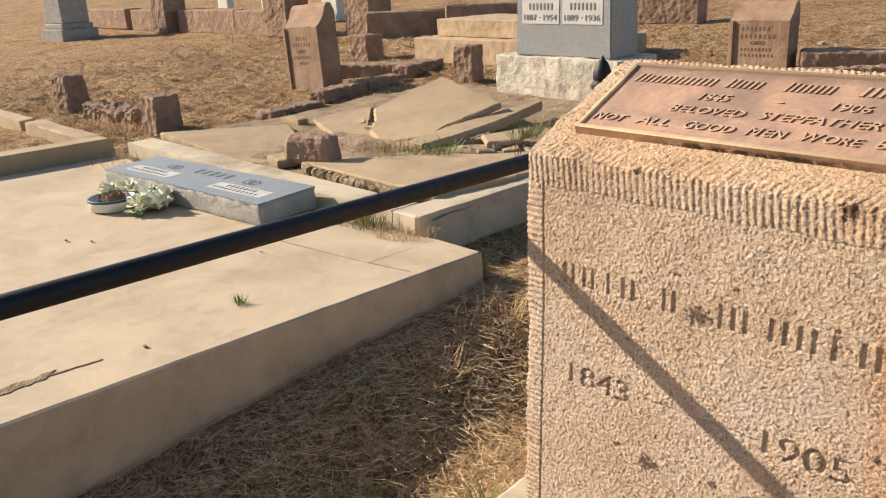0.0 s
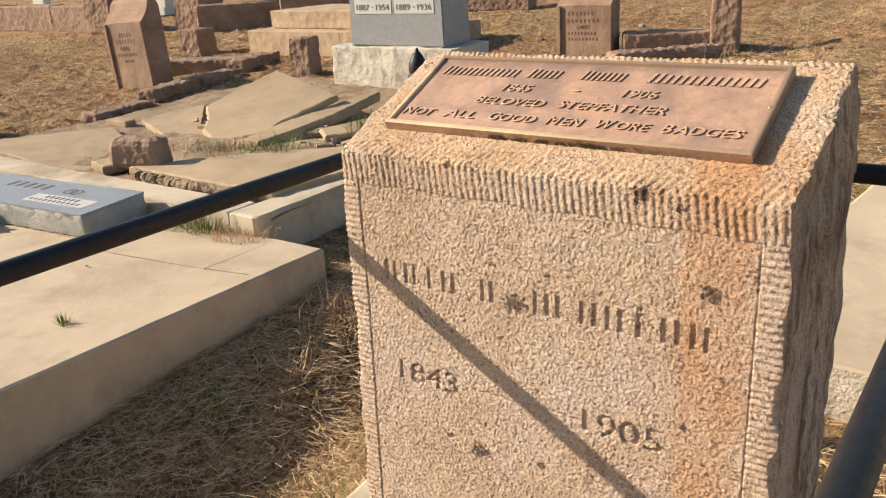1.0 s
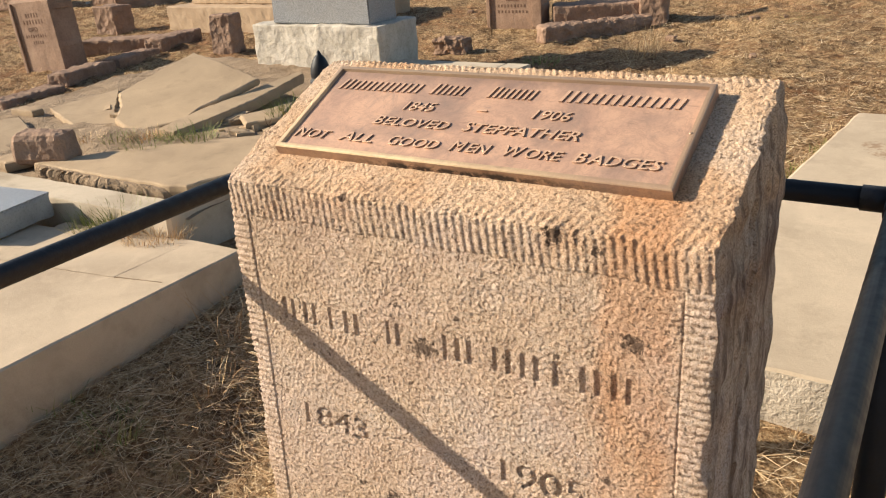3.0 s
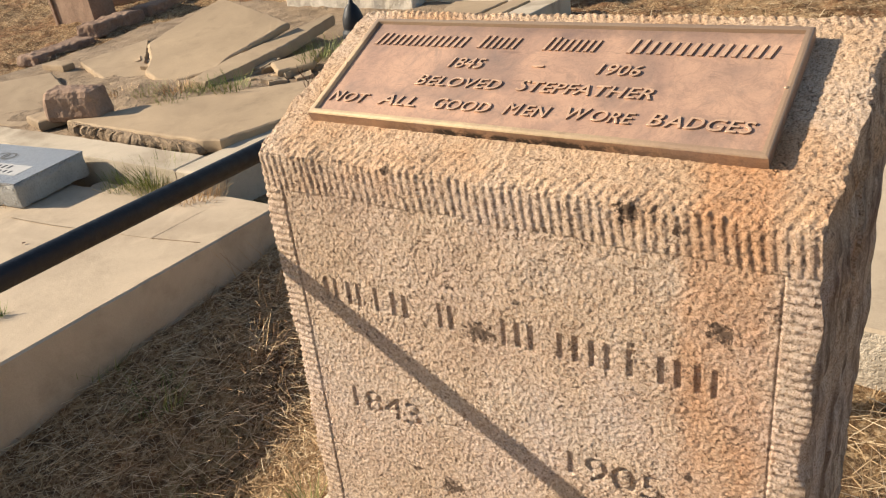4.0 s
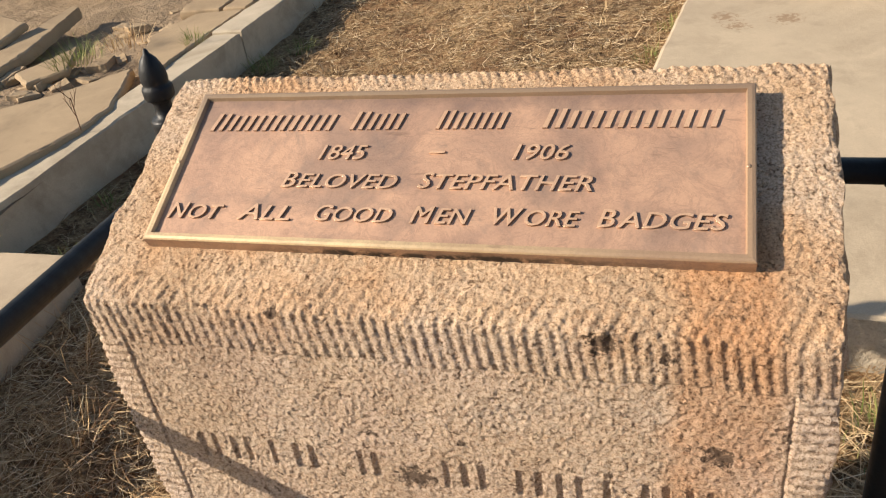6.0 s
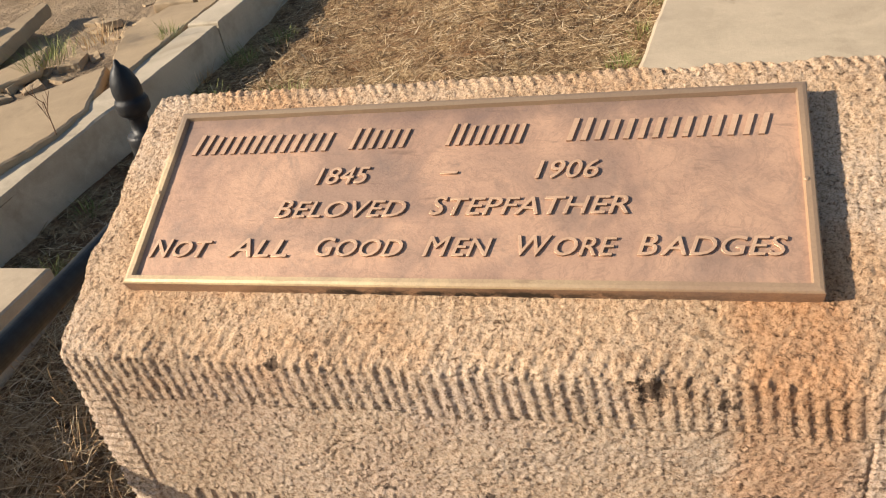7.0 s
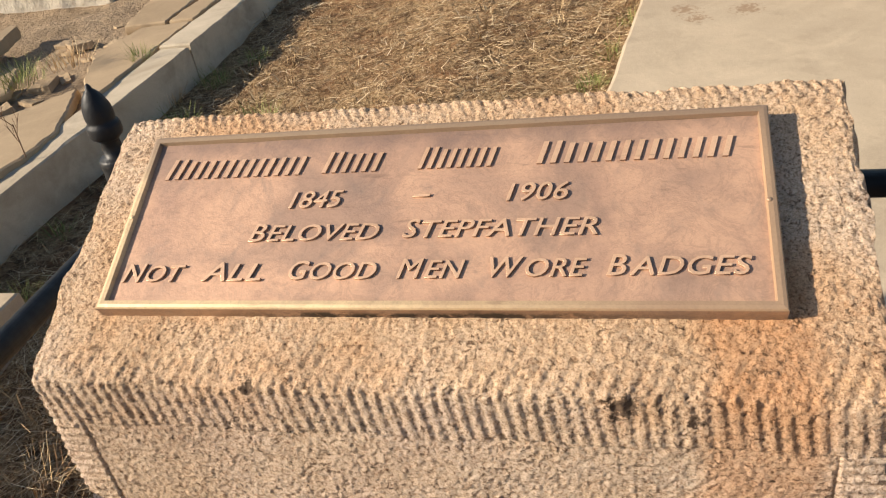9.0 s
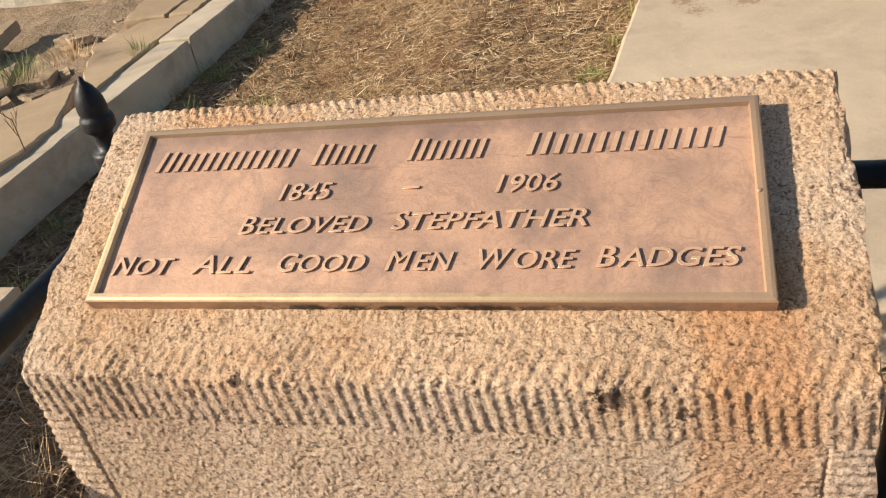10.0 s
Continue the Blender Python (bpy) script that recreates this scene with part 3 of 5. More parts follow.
def build_plaque():
    tilt = math.degrees(math.atan(0.478))
    plaque = anchor("bronze_plaque")
    plaque.matrix_basis = pose(0.105, 0.016, 0.9085, tilt, 0, 0)
    tagged(plaque, "weathered bronze memorial plaque bolted on slanted headstone top", "plaque")
    rim = 0.0092
    # back plate with a raised rim
    bm = bmesh.new()

    def ring(inset, z):
        return [bm.verts.new((x, y, z)) for x, y in ((inset, inset), (PW - inset, inset), (PW - inset, PH - inset), (inset, PH - inset))]

    rings = [ring(0, PT - 0.0022), ring(0.0012, PT - 0.0006), ring(0.0040, PT), ring(rim - 0.0012, PT - 0.0002), ring(rim, PT - 0.005)]
    for a, b in zip(rings, rings[1:]):
        for i in range(4):
            bm.faces.new((a[i], a[(i + 1) % 4], b[(i + 1) % 4], b[i]))
    rim_ob = part("rim", bm, BRONZE_RIM, plaque, "brighter worn bronze rim")
    bm = bmesh.new()
    rings = [ring(0, -0.008), ring(0, PT - 0.0022)]
    for i in range(4):
        bm.faces.new((rings[0][i], rings[0][(i + 1) % 4], rings[1][(i + 1) % 4], rings[1][i]))
    part("rim_edge", bm, BRONZE_EDGE, rim_ob, "dull brown stained side of the rim")
    bm = bmesh.new()
    bmesh.ops.create_grid(bm, x_segments=60, y_segments=20, size=0.5)
    for v in bm.verts:
        v.co = ((v.co.x + 0.5) * (PW - 2 * rim) + rim, (v.co.y + 0.5) * (PH - 2 * rim) + rim, PT - 0.005 + 0.0005 * noise.noise(v.co * 14))
    part("field", bm, BRONZE, plaque, "brown weathered bronze field", True)
    zf = PT - 0.005
    RAISE, BACK = 0.0028, 0.005

    def settle(me):
        """Lays a line of letters on the field: bright tops, flanks darkened for patina and shade."""
        co = np.empty(len(me.vertices) * 3)
        me.vertices.foreach_get("co", co)
        co = co.reshape(-1, 3)
        co[:, 0] -= BACK
        span = max(1e-6, co[:, 2].max() - co[:, 2].min())
        co[:, 2] = zf + (co[:, 2] - co[:, 2].min()) / span * RAISE - 0.0004
        me.vertices.foreach_set("co", co.ravel())
        me.update()
        me.materials.append(BRONZE_LETTER)
        me.materials.append(BRONZE_SHADED_FLANK)
        for f in me.polygons:
            f.material_index = 0 if f.normal.z > 0.6 else 1
        new("lettering", me).parent = plaque

    def word(text, x0, x1, y, h):
        """Small capitals: the first letter a little taller."""
        whole = text_mesh(text, 1.0, 0.25)
        lo = min(v.co.x for v in whole.vertices)
        hi = max(v.co.x for v in whole.vertices)
        k = (x1 - x0) / (hi - lo)
        bpy.data.meshes.remove(whole)
        first = text_mesh(text[0], 1.0, 0.25, 0.01)
        fw = (max(v.co.x for v in first.vertices) - min(v.co.x for v in first.vertices)) * k * 1.0
        bpy.data.meshes.remove(first)
        y += 0.0045 * (x0 - 0.02) / 0.57
        for letters, a, b, hh in ((text[0], x0, x0 + fw, h * 1.08), (text[1:], x0 + fw * 1.02 + 0.0015, x1, h * 0.98)):
            me = text_mesh(letters, 1.0, 0.25, 0.045, 0.009, 1.02, -0.004)
            fit_text(me, a, b, y, y + hh)
            settle(me)

    rows = (
        (0.0715, 0.0185, (("BELOVED", 0.147, 0.2785), ("STEPFATHER", 0.3015, 0.478))),
        (0.0295, 0.0185, (("NOT", 0.0225, 0.0885), ("ALL", 0.1085, 0.1705), ("GOOD", 0.1975, 0.2825), ("MEN", 0.302, 0.364), ("WORE", 0.3855, 0.470), ("BADGES", 0.486, 0.6015))),
    )
    for y, h, words in rows:
        for text, a, b in words:
            word(text, a, b, y, h)
    for text, a, b, y, h in (("1845", 0.1806, 0.2354, 0.1098, 0.0195), ("-", 0.3057, 0.3235, 0.1185, 0.0028), ("1906", 0.395, 0.4512, 0.111, 0.0195)):
        me = fit_text(text_mesh(text, 1.0, 0.22, 0.045, 0.009, 1.0, -0.004), a, b, y, y + h)
        settle(me)
    # the first line, as plain raised bars
    for a, b, n in ((0.0245, 0.182, 7), (0.200, 0.2625, 3), (0.299, 0.376, 4), (0.413, 0.589, 7)):
        pitch = (b - a) / n
        for i in range(n * 2):
            h = 0.0260 if i < 2 else 0.0230
            x = a + pitch * (0.5 * i + 0.10)
            bm = bmesh.new()
            bmesh.ops.create_cube(bm, size=1.0)
            for v in bm.verts:
                top = v.co.z > 0
                w = pitch * 0.20
                yy = (v.co.y + 0.5) * (h - (0.001 if top else 0))
                v.co = (x + (v.co.x + 0.5) * w + yy * 0.25, 0.150 + 0.004 * a + yy, zf + (0.0021 if top else -0.0005))
            bm.normal_update()
            for f in bm.faces:
                f.material_index = 0 if f.normal.z > 0.6 else 1
            part("raised_bar", bm, BRONZE_LETTER, plaque).data.materials.append(BRONZE_SHADED_FLANK)
    for x, y in ((PW - 0.007, PH * 0.5), (0.006, PH * 0.5)):
        part("bolt", lathe([(0.0022, PT - 0.001), (0.0022, PT + 0.0006), (0.0012, PT + 0.0012)], 12, (x, y, 0)), BRONZE_RIM, plaque)


build_plaque()


# ---- the pipe fence ----
PIPE = 0.0168
# x, y and the height of the rails at each post
POSTS = ((-0.142, 0.428, 0.80), (0.958, 0.384, 0.815), (-0.126, -1.95, 0.80), (0.944, -1.95, 0.80))


def build_fence():
    fence = anchor("pipe_fence", (0.41, 0.43, 0.0))
    tagged(fence, "black painted pipe fence with acorn finials round a grave", "fence")
    off = Vector((0.41, 0.43, 0.0))
    finial = [(0.0250, 0.060), (0.0272, 0.064), (0.0272, 0.076), (0.0240, 0.080), (0.0160, 0.082), (0.0156, 0.104), (0.0190, 0.108), (0.0262, 0.113), (0.0280, 0.117), (0.0280, 0.129), (0.0262, 0.133),
              (0.0226, 0.1345), (0.0242, 0.140), (0.0244, 0.147), (0.0232, 0.157), (0.0196, 0.166), (0.0150, 0.175), (0.0095, 0.181), (0.0058, 0.184), (0.0048, 0.188), (0.0018, 0.192)]
    finial = [(r * (0.87 if z > 0.1 else 0.95), z) for r, z in finial]
    for x, y, top in POSTS:
        foot = ground_z(x, y) - 0.12
        lean = 0.02 if x > 0 else 0.0
        post = part("post", tube(Vector((x + lean, y, foot)) - off, Vector((x, y, top + 0.03)) - off, 0.0248), IRON, fence, smooth=True)
        part("socket", lathe([(0.0265, -0.030), (0.0288, -0.026), (0.0292, 0.0), (0.0285, 0.022), (0.0258, 0.025), (0.0255, 0.060), (0.0255, 0.077), (0.024, 0.078)], 28, (x - off.x, y - off.y, top)), IRON, post, smooth=True)
        part("finial", lathe(finial, 28, (x - off.x, y - off.y, top + (0.017 if x > 0 else 0))), IRON, post, smooth=True)
    for a, b in ((0, 1), (0, 2), (1, 3)):
        p, q = Vector(POSTS[a]), Vector(POSTS[b])
        if b > 1:
            p.x = q.x + (0.004 if a else -0.003)
        rail = part("rail", tube(p - off, q - off, PIPE), IRON, fence, smooth=True)
        for end, other in ((p, q), (q, p)):
            d = (other - end).normalized()
            part("collar", tube(end + d * 0.018 - off, end + d * 0.062 - off, PIPE + 0.0026), IRON, rail, smooth=True)


build_fence()

# ---- concrete slabs and kerbs ----
def build_slabs():
    ob = part("grave_slab", prism([(-4.22, -2.6, 0.17), (-1.085, -2.6, 0.17), (-1.085, 0.985, 0.17), (-1.318, 0.985, 0.17), (-1.321, 0.628, 0.17), (-1.80, 0.566, 0.17), (-2.04, 0.550, 0.17), (-2.04, 0.86, 0.165), (-4.22, 0.86, 0.165)], 0.5, 0.0018, 0.09, 3, 0.005), CONCRETE)
    tagged(ob, "broad raised tan concrete grave slab with a crack", "grave slab")
    ob = part("corner_slab", prism([(-2.03, 0.592, 0.160), (-1.80, 0.615, 0.160), (-1.345, 0.672, 0.161), (-1.336, 0.975, 0.162), (-1.62, 0.965, 0.162), (-2.03, 0.93, 0.160)], 0.4, 0.010, 0.03, 5, 0.005), CONCRETE)
    tagged(ob, "cracked-off concrete piece at the slab's corner", "grave slab")
    # kerb round the broken plot
    plot = anchor("plot_kerb", (-2.6, 1.0, 0.1))
    tagged(plot, "pale concrete kerb round a broken grave plot", "kerb", kind="structure")
    def kerb_run(outline, seed):
        ob = part("kerb_length", prism([(x + 2.6, y - 1.0, z - 0.1) for x, y, z in outline], 0.34, 0.004, 0.06, seed, 0.006), KERB, plot)
    kerb_run([(-4.25, 0.95, 0.232), (-1.603, 0.975, 0.240), (-1.603, 1.13, 0.242), (-4.25, 1.12, 0.234)], 11)
    kerb_run([(-1.60, 0.977, 0.240), (-1.462, 0.980, 0.240), (-1.447, 0.992, 0.240), (-1.315, 2.60, 0.305), (-1.445, 2.60, 0.305), (-1.582, 1.12, 0.246)], 12)
    kerb_run([(-1.312, 2.612, 0.312), (-1.285, 3.78, 0.325), (-1.44, 3.78, 0.325), (-1.465, 2.612, 0.312)], 13)
    kerb_run([(-1.45, 3.64, 0.32), (-1.45, 3.78, 0.32), (-2.35, 3.80, 0.32), (-2.35, 3.66, 0.32)], 14)
    # neighbouring kerbed plot
    other = anchor("neighbour_kerb", (-4.4, 0.8, 0.1))
    tagged(other, "weathered tan concrete kerb of a neighbouring plot", "kerb", kind="structure")
    for outline, seed in (([(-4.42, -2.4, 0.27), (-4.26, -2.4, 0.27), (-4.26, 0.86, 0.275), (-4.42, 0.86, 0.275)], 21), ([(-5.6, 0.74, 0.265), (-4.43, 0.74, 0.27), (-4.43, 0.86, 0.275), (-5.6, 0.86, 0.27)], 22), ([(-8.6, 0.72, 0.25), (-5.72, 0.74, 0.255), (-5.74, 0.86, 0.26), (-8.6, 0.86, 0.25)], 23)):
        part("kerb_length", prism([(x + 4.4, y - 0.8, z - 0.1) for x, y, z in outline], 0.42, 0.008, 0.13, seed, 0.012), PLATE, other)
    soil = bmesh.new()
    bmesh.ops.create_grid(soil, x_segments=60, y_segments=50, size=0.5)
    for v in soil.verts:
        x, y = -8.6 + (v.co.x + 0.5) * 4.2, -2.4 + (v.co.y + 0.5) * 3.16
        v.co = (x, y, 0.13 + 0.03 * noise.noise((x * 3, y * 3, 8.0)) + 0.02 * noise.noise((x * 9, y * 9, 3.0)) + 0.06 * max(0, y))
    tagged(part("plot_soil", soil, SOIL, smooth=True), "bare reddish soil inside the neighbouring kerb", "soil", kind="structure")
    ob = part("path_slab", prism([(0.332, 0.91, 0.19), (3.6, 0.93, 0.19), (3.6, 3.27, 0.265), (0.64, 3.27, 0.265)], 0.42, 0.004, 0.08, 31, 0.006), SLAB_STAINED)
    ob.data.materials.append(CAST_SIDE)
    for f in ob.data.polygons:
        f.material_index = 1 if abs(f.normal.z) < 0.5 else 0
    tagged(ob, "broad pale concrete grave slab with rusty stains", "grave slab")
    ob = part("footing", rocky((0.30, 0.34, 0.10), 0.004, 4, 0.01, 2.0), KERB)
    ob.matrix_basis = pose(-0.02, 0.10, ground_z(0, 0.1) - 0.055, 0, 0, 4)
    tagged(ob, "grey concrete footing at the foot of the headstone", "footing")


build_slabs()


# ---- broken plates of the sunken plot ----
def plate(points, thick, seed, label, mat=PLATE):
    a = np.array(points)
    fit = np.linalg.lstsq(np.c_[a[:, :2], np.ones(len(a))], a[:, 2], rcond=None)[0]
    points = [(x, y, float(fit[0] * x + fit[1] * y + fit[2])) for x, y, z in points]
    ob = part("broken_slab", prism(points, thick, 0.006, 0.03, seed, 0.005), mat)
    tagged(ob, label, "broken slab", "broken slabs of the plot")


plate([(-2.64, 1.22, 0.264), (-2.10, 1.19, 0.273), (-1.66, 1.18, 0.285), (-1.58, 1.20, 0.286), (-1.47, 1.60, 0.285), (-1.47, 1.82, 0.286), (-1.66, 2.24, 0.285), (-1.86, 1.96, 0.283), (-2.30, 1.62, 0.279), (-2.56, 1.34, 0.272)], 0.055, 41, "large tan slab broken loose beside the kerb")
plate([(-3.167, 2.762, 0.512), (-2.80, 2.675, 0.462), (-2.45, 2.575, 0.413), (-2.47, 2.36, 0.376), (-2.492, 2.166, 0.339), (-2.475, 1.991, 0.305), (-2.588, 1.829, 0.284), (-2.736, 1.816, 0.295), (-2.867, 1.867, 0.316), (-2.96, 1.99, 0.345), (-3.132, 2.118, 0.387), (-3.158, 2.417, 0.446)], 0.040, 42, "tan slab heaved up to a peak")
plate([(-3.743, 2.058, 0.272), (-3.77, 2.29, 0.272), (-3.78, 2.60, 0.275), (-3.30, 2.20, 0.272), (-3.06, 2.02, 0.270), (-2.80, 1.91, 0.268), (-2.66, 1.85, 0.266), (-2.64, 1.57, 0.262), (-2.84, 1.64, 0.264), (-3.0, 1.733, 0.266), (-3.36, 1.89, 0.270)], 0.05, 43, "cracked tan slab sunk into the plot")
plate([(-2.43, 1.792, 0.31), (-2.461, 2.117, 0.334), (-2.451, 2.539, 0.363), (-2.437, 2.921, 0.392), (-2.397, 2.902, 0.382), (-2.309, 2.387, 0.344), (-2.307, 2.014, 0.315), (-2.324, 1.794, 0.298)], 0.06, 44, "long narrow kerb strip lying loose on the plot")
plate([(-2.98, 1.22, 0.262), (-2.80, 1.17, 0.262), (-2.70, 1.30, 0.285), (-2.84, 1.38, 0.288)], 0.05, 51, "small tan slab chip leaning beside a sandstone block")
plate([(-3.95, 1.93, 0.282), (-3.72, 1.92, 0.285), (-3.70, 1.985, 0.29), (-3.93, 2.00, 0.288)], 0.045, 52, "narrow dark chip of broken slab")
plate([(-4.18, 1.15, 0.27), (-3.68, 1.82, 0.28), (-3.05, 1.55, 0.23), (-2.98, 1.18, 0.225), (-3.4, 1.13, 0.24)], 0.06, 45, "sunken tan slab at the edge of the plot")
plate([(-2.20, 2.14, 0.315), (-2.06, 2.04, 0.30), (-1.96, 2.20, 0.31), (-2.08, 2.44, 0.325)], 0.035, 46, "small loose tan slab fragment")
plate([(-1.66, 2.30, 0.30), (-1.48, 2.05, 0.305), (-1.475, 2.95, 0.315), (-1.72, 2.92, 0.315), (-1.80, 2.62, 0.31)], 0.06, 47, "tan slab pieces between the kerb and granite base")
plate([(-1.60, 2.97, 0.32), (-1.475, 2.97, 0.32), (-1.46, 3.60, 0.33), (-1.58, 3.62, 0.33)], 0.05, 48, "tan slab pieces between the kerb and granite base")
plate([(-1.84, 2.95, 0.318), (-1.62, 2.96, 0.32), (-1.61, 3.60, 0.33), (-1.98, 3.58, 0.325)], 0.05, 49, "tan slab pieces between the kerb and granite base")
plate([(-2.16, 2.62, 0.26), (-1.88, 2.55, 0.255), (-1.92, 2.90, 0.27), (-2.2, 2.98, 0.27)], 0.05, 50, "sunken cracked slab piece below the granite base")


def block(name, size, place, mat, label, category, rz=0, rx=0, ry=0, rough=0.01, seed=0.0, bevel=0.012, taper=0.0, grain=9.0, group="", sink=0.03):
    ob = part(name, rocky((size[0], size[1], size[2] + sink), rough, 6, bevel, seed, taper, grain), mat)
    z = place[2] if len(place) > 2 else foot_z(place[0], place[1])
    ob.matrix_basis = pose(place[0], place[1], z - sink, rx, ry, rz)
    return tagged(ob, label, category, group)


block("boundary_stone", (0.30, 0.16, 0.125), (-2.66, 1.31, 0.275), BRICK_SAND, "rounded brown sandstone block lying on a broken slab", "stone block", 22, rough=0.012, seed=3, bevel=0.035, taper=0.12)
block("boundary_stone", (0.34, 0.24, 0.37), (-7.25, 1.66), BRICK_SAND, "squat weathered brown sandstone boundary post", "stone post", 8, rough=0.02, seed=5, bevel=0.03, taper=0.1)
block("boundary_stone", (0.26, 0.24, 0.31), (-5.32, 1.68), BRICK_SAND, "squat weathered brown sandstone boundary post", "stone post", 4, rough=0.016, seed=7, bevel=0.02, taper=0.06)
block("boundary_stone", (1.1, 0.22, 0.14), (-6.25, 1.70), BRICK_SAND, "low half-buried sandstone kerb between two posts", "stone kerb", 2, rough=0.04, seed=9, bevel=0.05)
block("boundary_stone", (0.30, 0.28, 0.29), (-6.86, 5.0), BRICK_SAND, "squat weathered brown sandstone boundary post", "stone post", 6, rough=0.015, seed=12, bevel=0.015)
block("boundary_stone", (0.23, 0.20, 0.32), (-4.50, 4.34), BRICK_SAND, "reddish sandstone kerb post", "stone post", 12, rough=0.014, seed=14, bevel=0.012, taper=0.08)
block("stone_kerb", (0.72, 0.30, 0.12), (-5.76, 4.22), BRICK_SAND, "low brown sandstone kerb block", "stone kerb", 30, rough=0.012, seed=16, bevel=0.02)
for kx, ky, kw, kh in ((-4.90, 2.62, 0.62, 0.055), (-5.06, 3.24, 0.60, 0.085), (-5.22, 3.86, 0.58, 0.075), (-5.38, 4.50, 0.66, 0.10)):
    block("stone_kerb", (kw, 0.20, kh), (kx, ky), BRICK_SAND, "broken sandstone kerb stone half sunk in soil", "stone kerb", 104 + 40 * (kh - 0.08), rough=0.018, seed=kx, bevel=0.02, group="broken kerb behind the plot")


# ---- headstones ----
def bars(rows, parent, mat, proud=0.0008):
    """Plain bars for inscriptions on a front face: rows of (y, x0, x1, z0, z1, count) in the stone's own frame."""
    for y, x0, x1, z0, z1, n in rows:
        pitch = (x1 - x0) / n
        for i in range(n):
            bm = bmesh.new()
            bmesh.ops.create_cube(bm, size=1.0)
            for v in bm.verts:
                v.co = (x0 + pitch * (i + 0.5 + v.co.x * 0.42), y + v.co.y * proud * 2, z0 + (v.co.z + 0.5) * (z1 - z0))
            part("engraved_bar", bm, mat, parent)


def face_text(words, parent, x0, x1, z0, z1, y, mat):
    me = fit_text(text_mesh(words, 0.1, extrude=0.0006), x0, x1, z0, z1)
    co = np.empty(len(me.vertices) * 3)
    me.vertices.foreach_get("co", co)
    co = co.reshape(-1, 3)
    co = np.stack([co[:, 0], y - 0.0012 + 0 * co[:, 0] + co[:, 2], co[:, 1]], 1)
    me.vertices.foreach_set("co", co.ravel())
    me.materials.append(mat)
    ob = new("lettering", me)
    ob.parent = parent


def scroll_stone(place, rz, lean, w, d, h, label):
    """A sandstone headstone: a panelled front under a swept, scrolled top."""
    e = anchor("headstone")
    e.matrix_basis = pose(*place, lean[0], lean[1], rz)
    tagged(e, label, "headstone", "sandstone headstones")
    side = [(0, -0.06), (d, -0.06), (d, h * 1.18), (d * 0.84, h * 1.30), (d * 0.66, h * 1.31), (d * 0.50, h * 1.25), (d * 0.36, h * 1.13), (d * 0.20, h * 1.05), (0.012, h * 1.0), (0, h * 0.985)]
    bm = bmesh.new()
    n = 9
    cols = []
    for i in range(n):
        x = -w / 2 + w * i / (n - 1)
        wob = 0.004
        cols.append([bm.verts.new((x, y + wob * noise.noise((x * 9, y * 9, z * 9)), z + wob * noise.noise((x * 7, y * 7, z * 7 + 5)))) for y, z in side])
    k = len(side)
    for a, b in zip(cols, cols[1:]):
        for i in range(k):
            bm.faces.new((a[i], b[i], b[(i + 1) % k], a[(i + 1) % k]))
    bm.faces.new(list(reversed(cols[0])))
    bm.faces.new(cols[-1])
    bmesh.ops.recalc_face_normals(bm, faces=bm.faces)
    part("body", bm, BRICK_SAND, e)
    # raised edge strips beside the panel and a band across the flank
    for x in (-w / 2 + 0.022, w / 2 - 0.03):
        b2 = rocky((0.085 if x > 0 else 0.036, 0.030, h * 0.98), 0.002, 4, 0.004, 1.0 + x)
        b2.transform(Matrix.Translation((x, -0.004, 0)))
        part("margin", b2, BRICK_SAND, e)
    for z in (h * 0.36, h * 0.86):
        b2 = rocky((0.012, d * 0.9, 0.05), 0.002, 3, 0.004, z)
        b2.transform(Matrix.Translation((w / 2 + 0.002, d * 0.5, z)))
        part("flank_band", b2, BRICK_SAND, e)
    return e


stone_a = scroll_stone((-5.68, 3.33, 0.15), 2, (0, -3.5), 0.54, 0.22, 0.62, "brown sandstone headstone with scrolled top leaning slightly")
bars([(-0.001, -0.10, 0.09, 0.485, 0.52, 5), (-0.001, -0.15, 0.14, 0.43, 0.465, 7)], stone_a, CARVED)
face_text("DIED", stone_a, -0.09, 0.03, 0.372, 0.405, -0.001, CARVED)
bars([(-0.001, -0.16, 0.13, 0.318, 0.345, 9), (-0.001, -0.08, 0.07, 0.265, 0.29, 5)], stone_a, CARVED)
stone_b = scroll_stone((-2.28, 5.52, 0.26), 3, (0, -0.5), 0.50, 0.20, 0.45, "brown sandstone headstone with scrolled top and cut inscription")
bars([(-0.001, -0.15, 0.10, 0.36, 0.392, 7), (-0.001, -0.16, 0.15, 0.30, 0.332, 8)], stone_b, CARVED)
face_text("DIED", stone_b, -0.06, 0.06, 0.25, 0.278, -0.001, CARVED)
bars([(-0.001, -0.15, 0.12, 0.198, 0.222, 9), (-0.001, -0.15, 0.14, 0.15, 0.173, 9)], stone_b, CARVED)


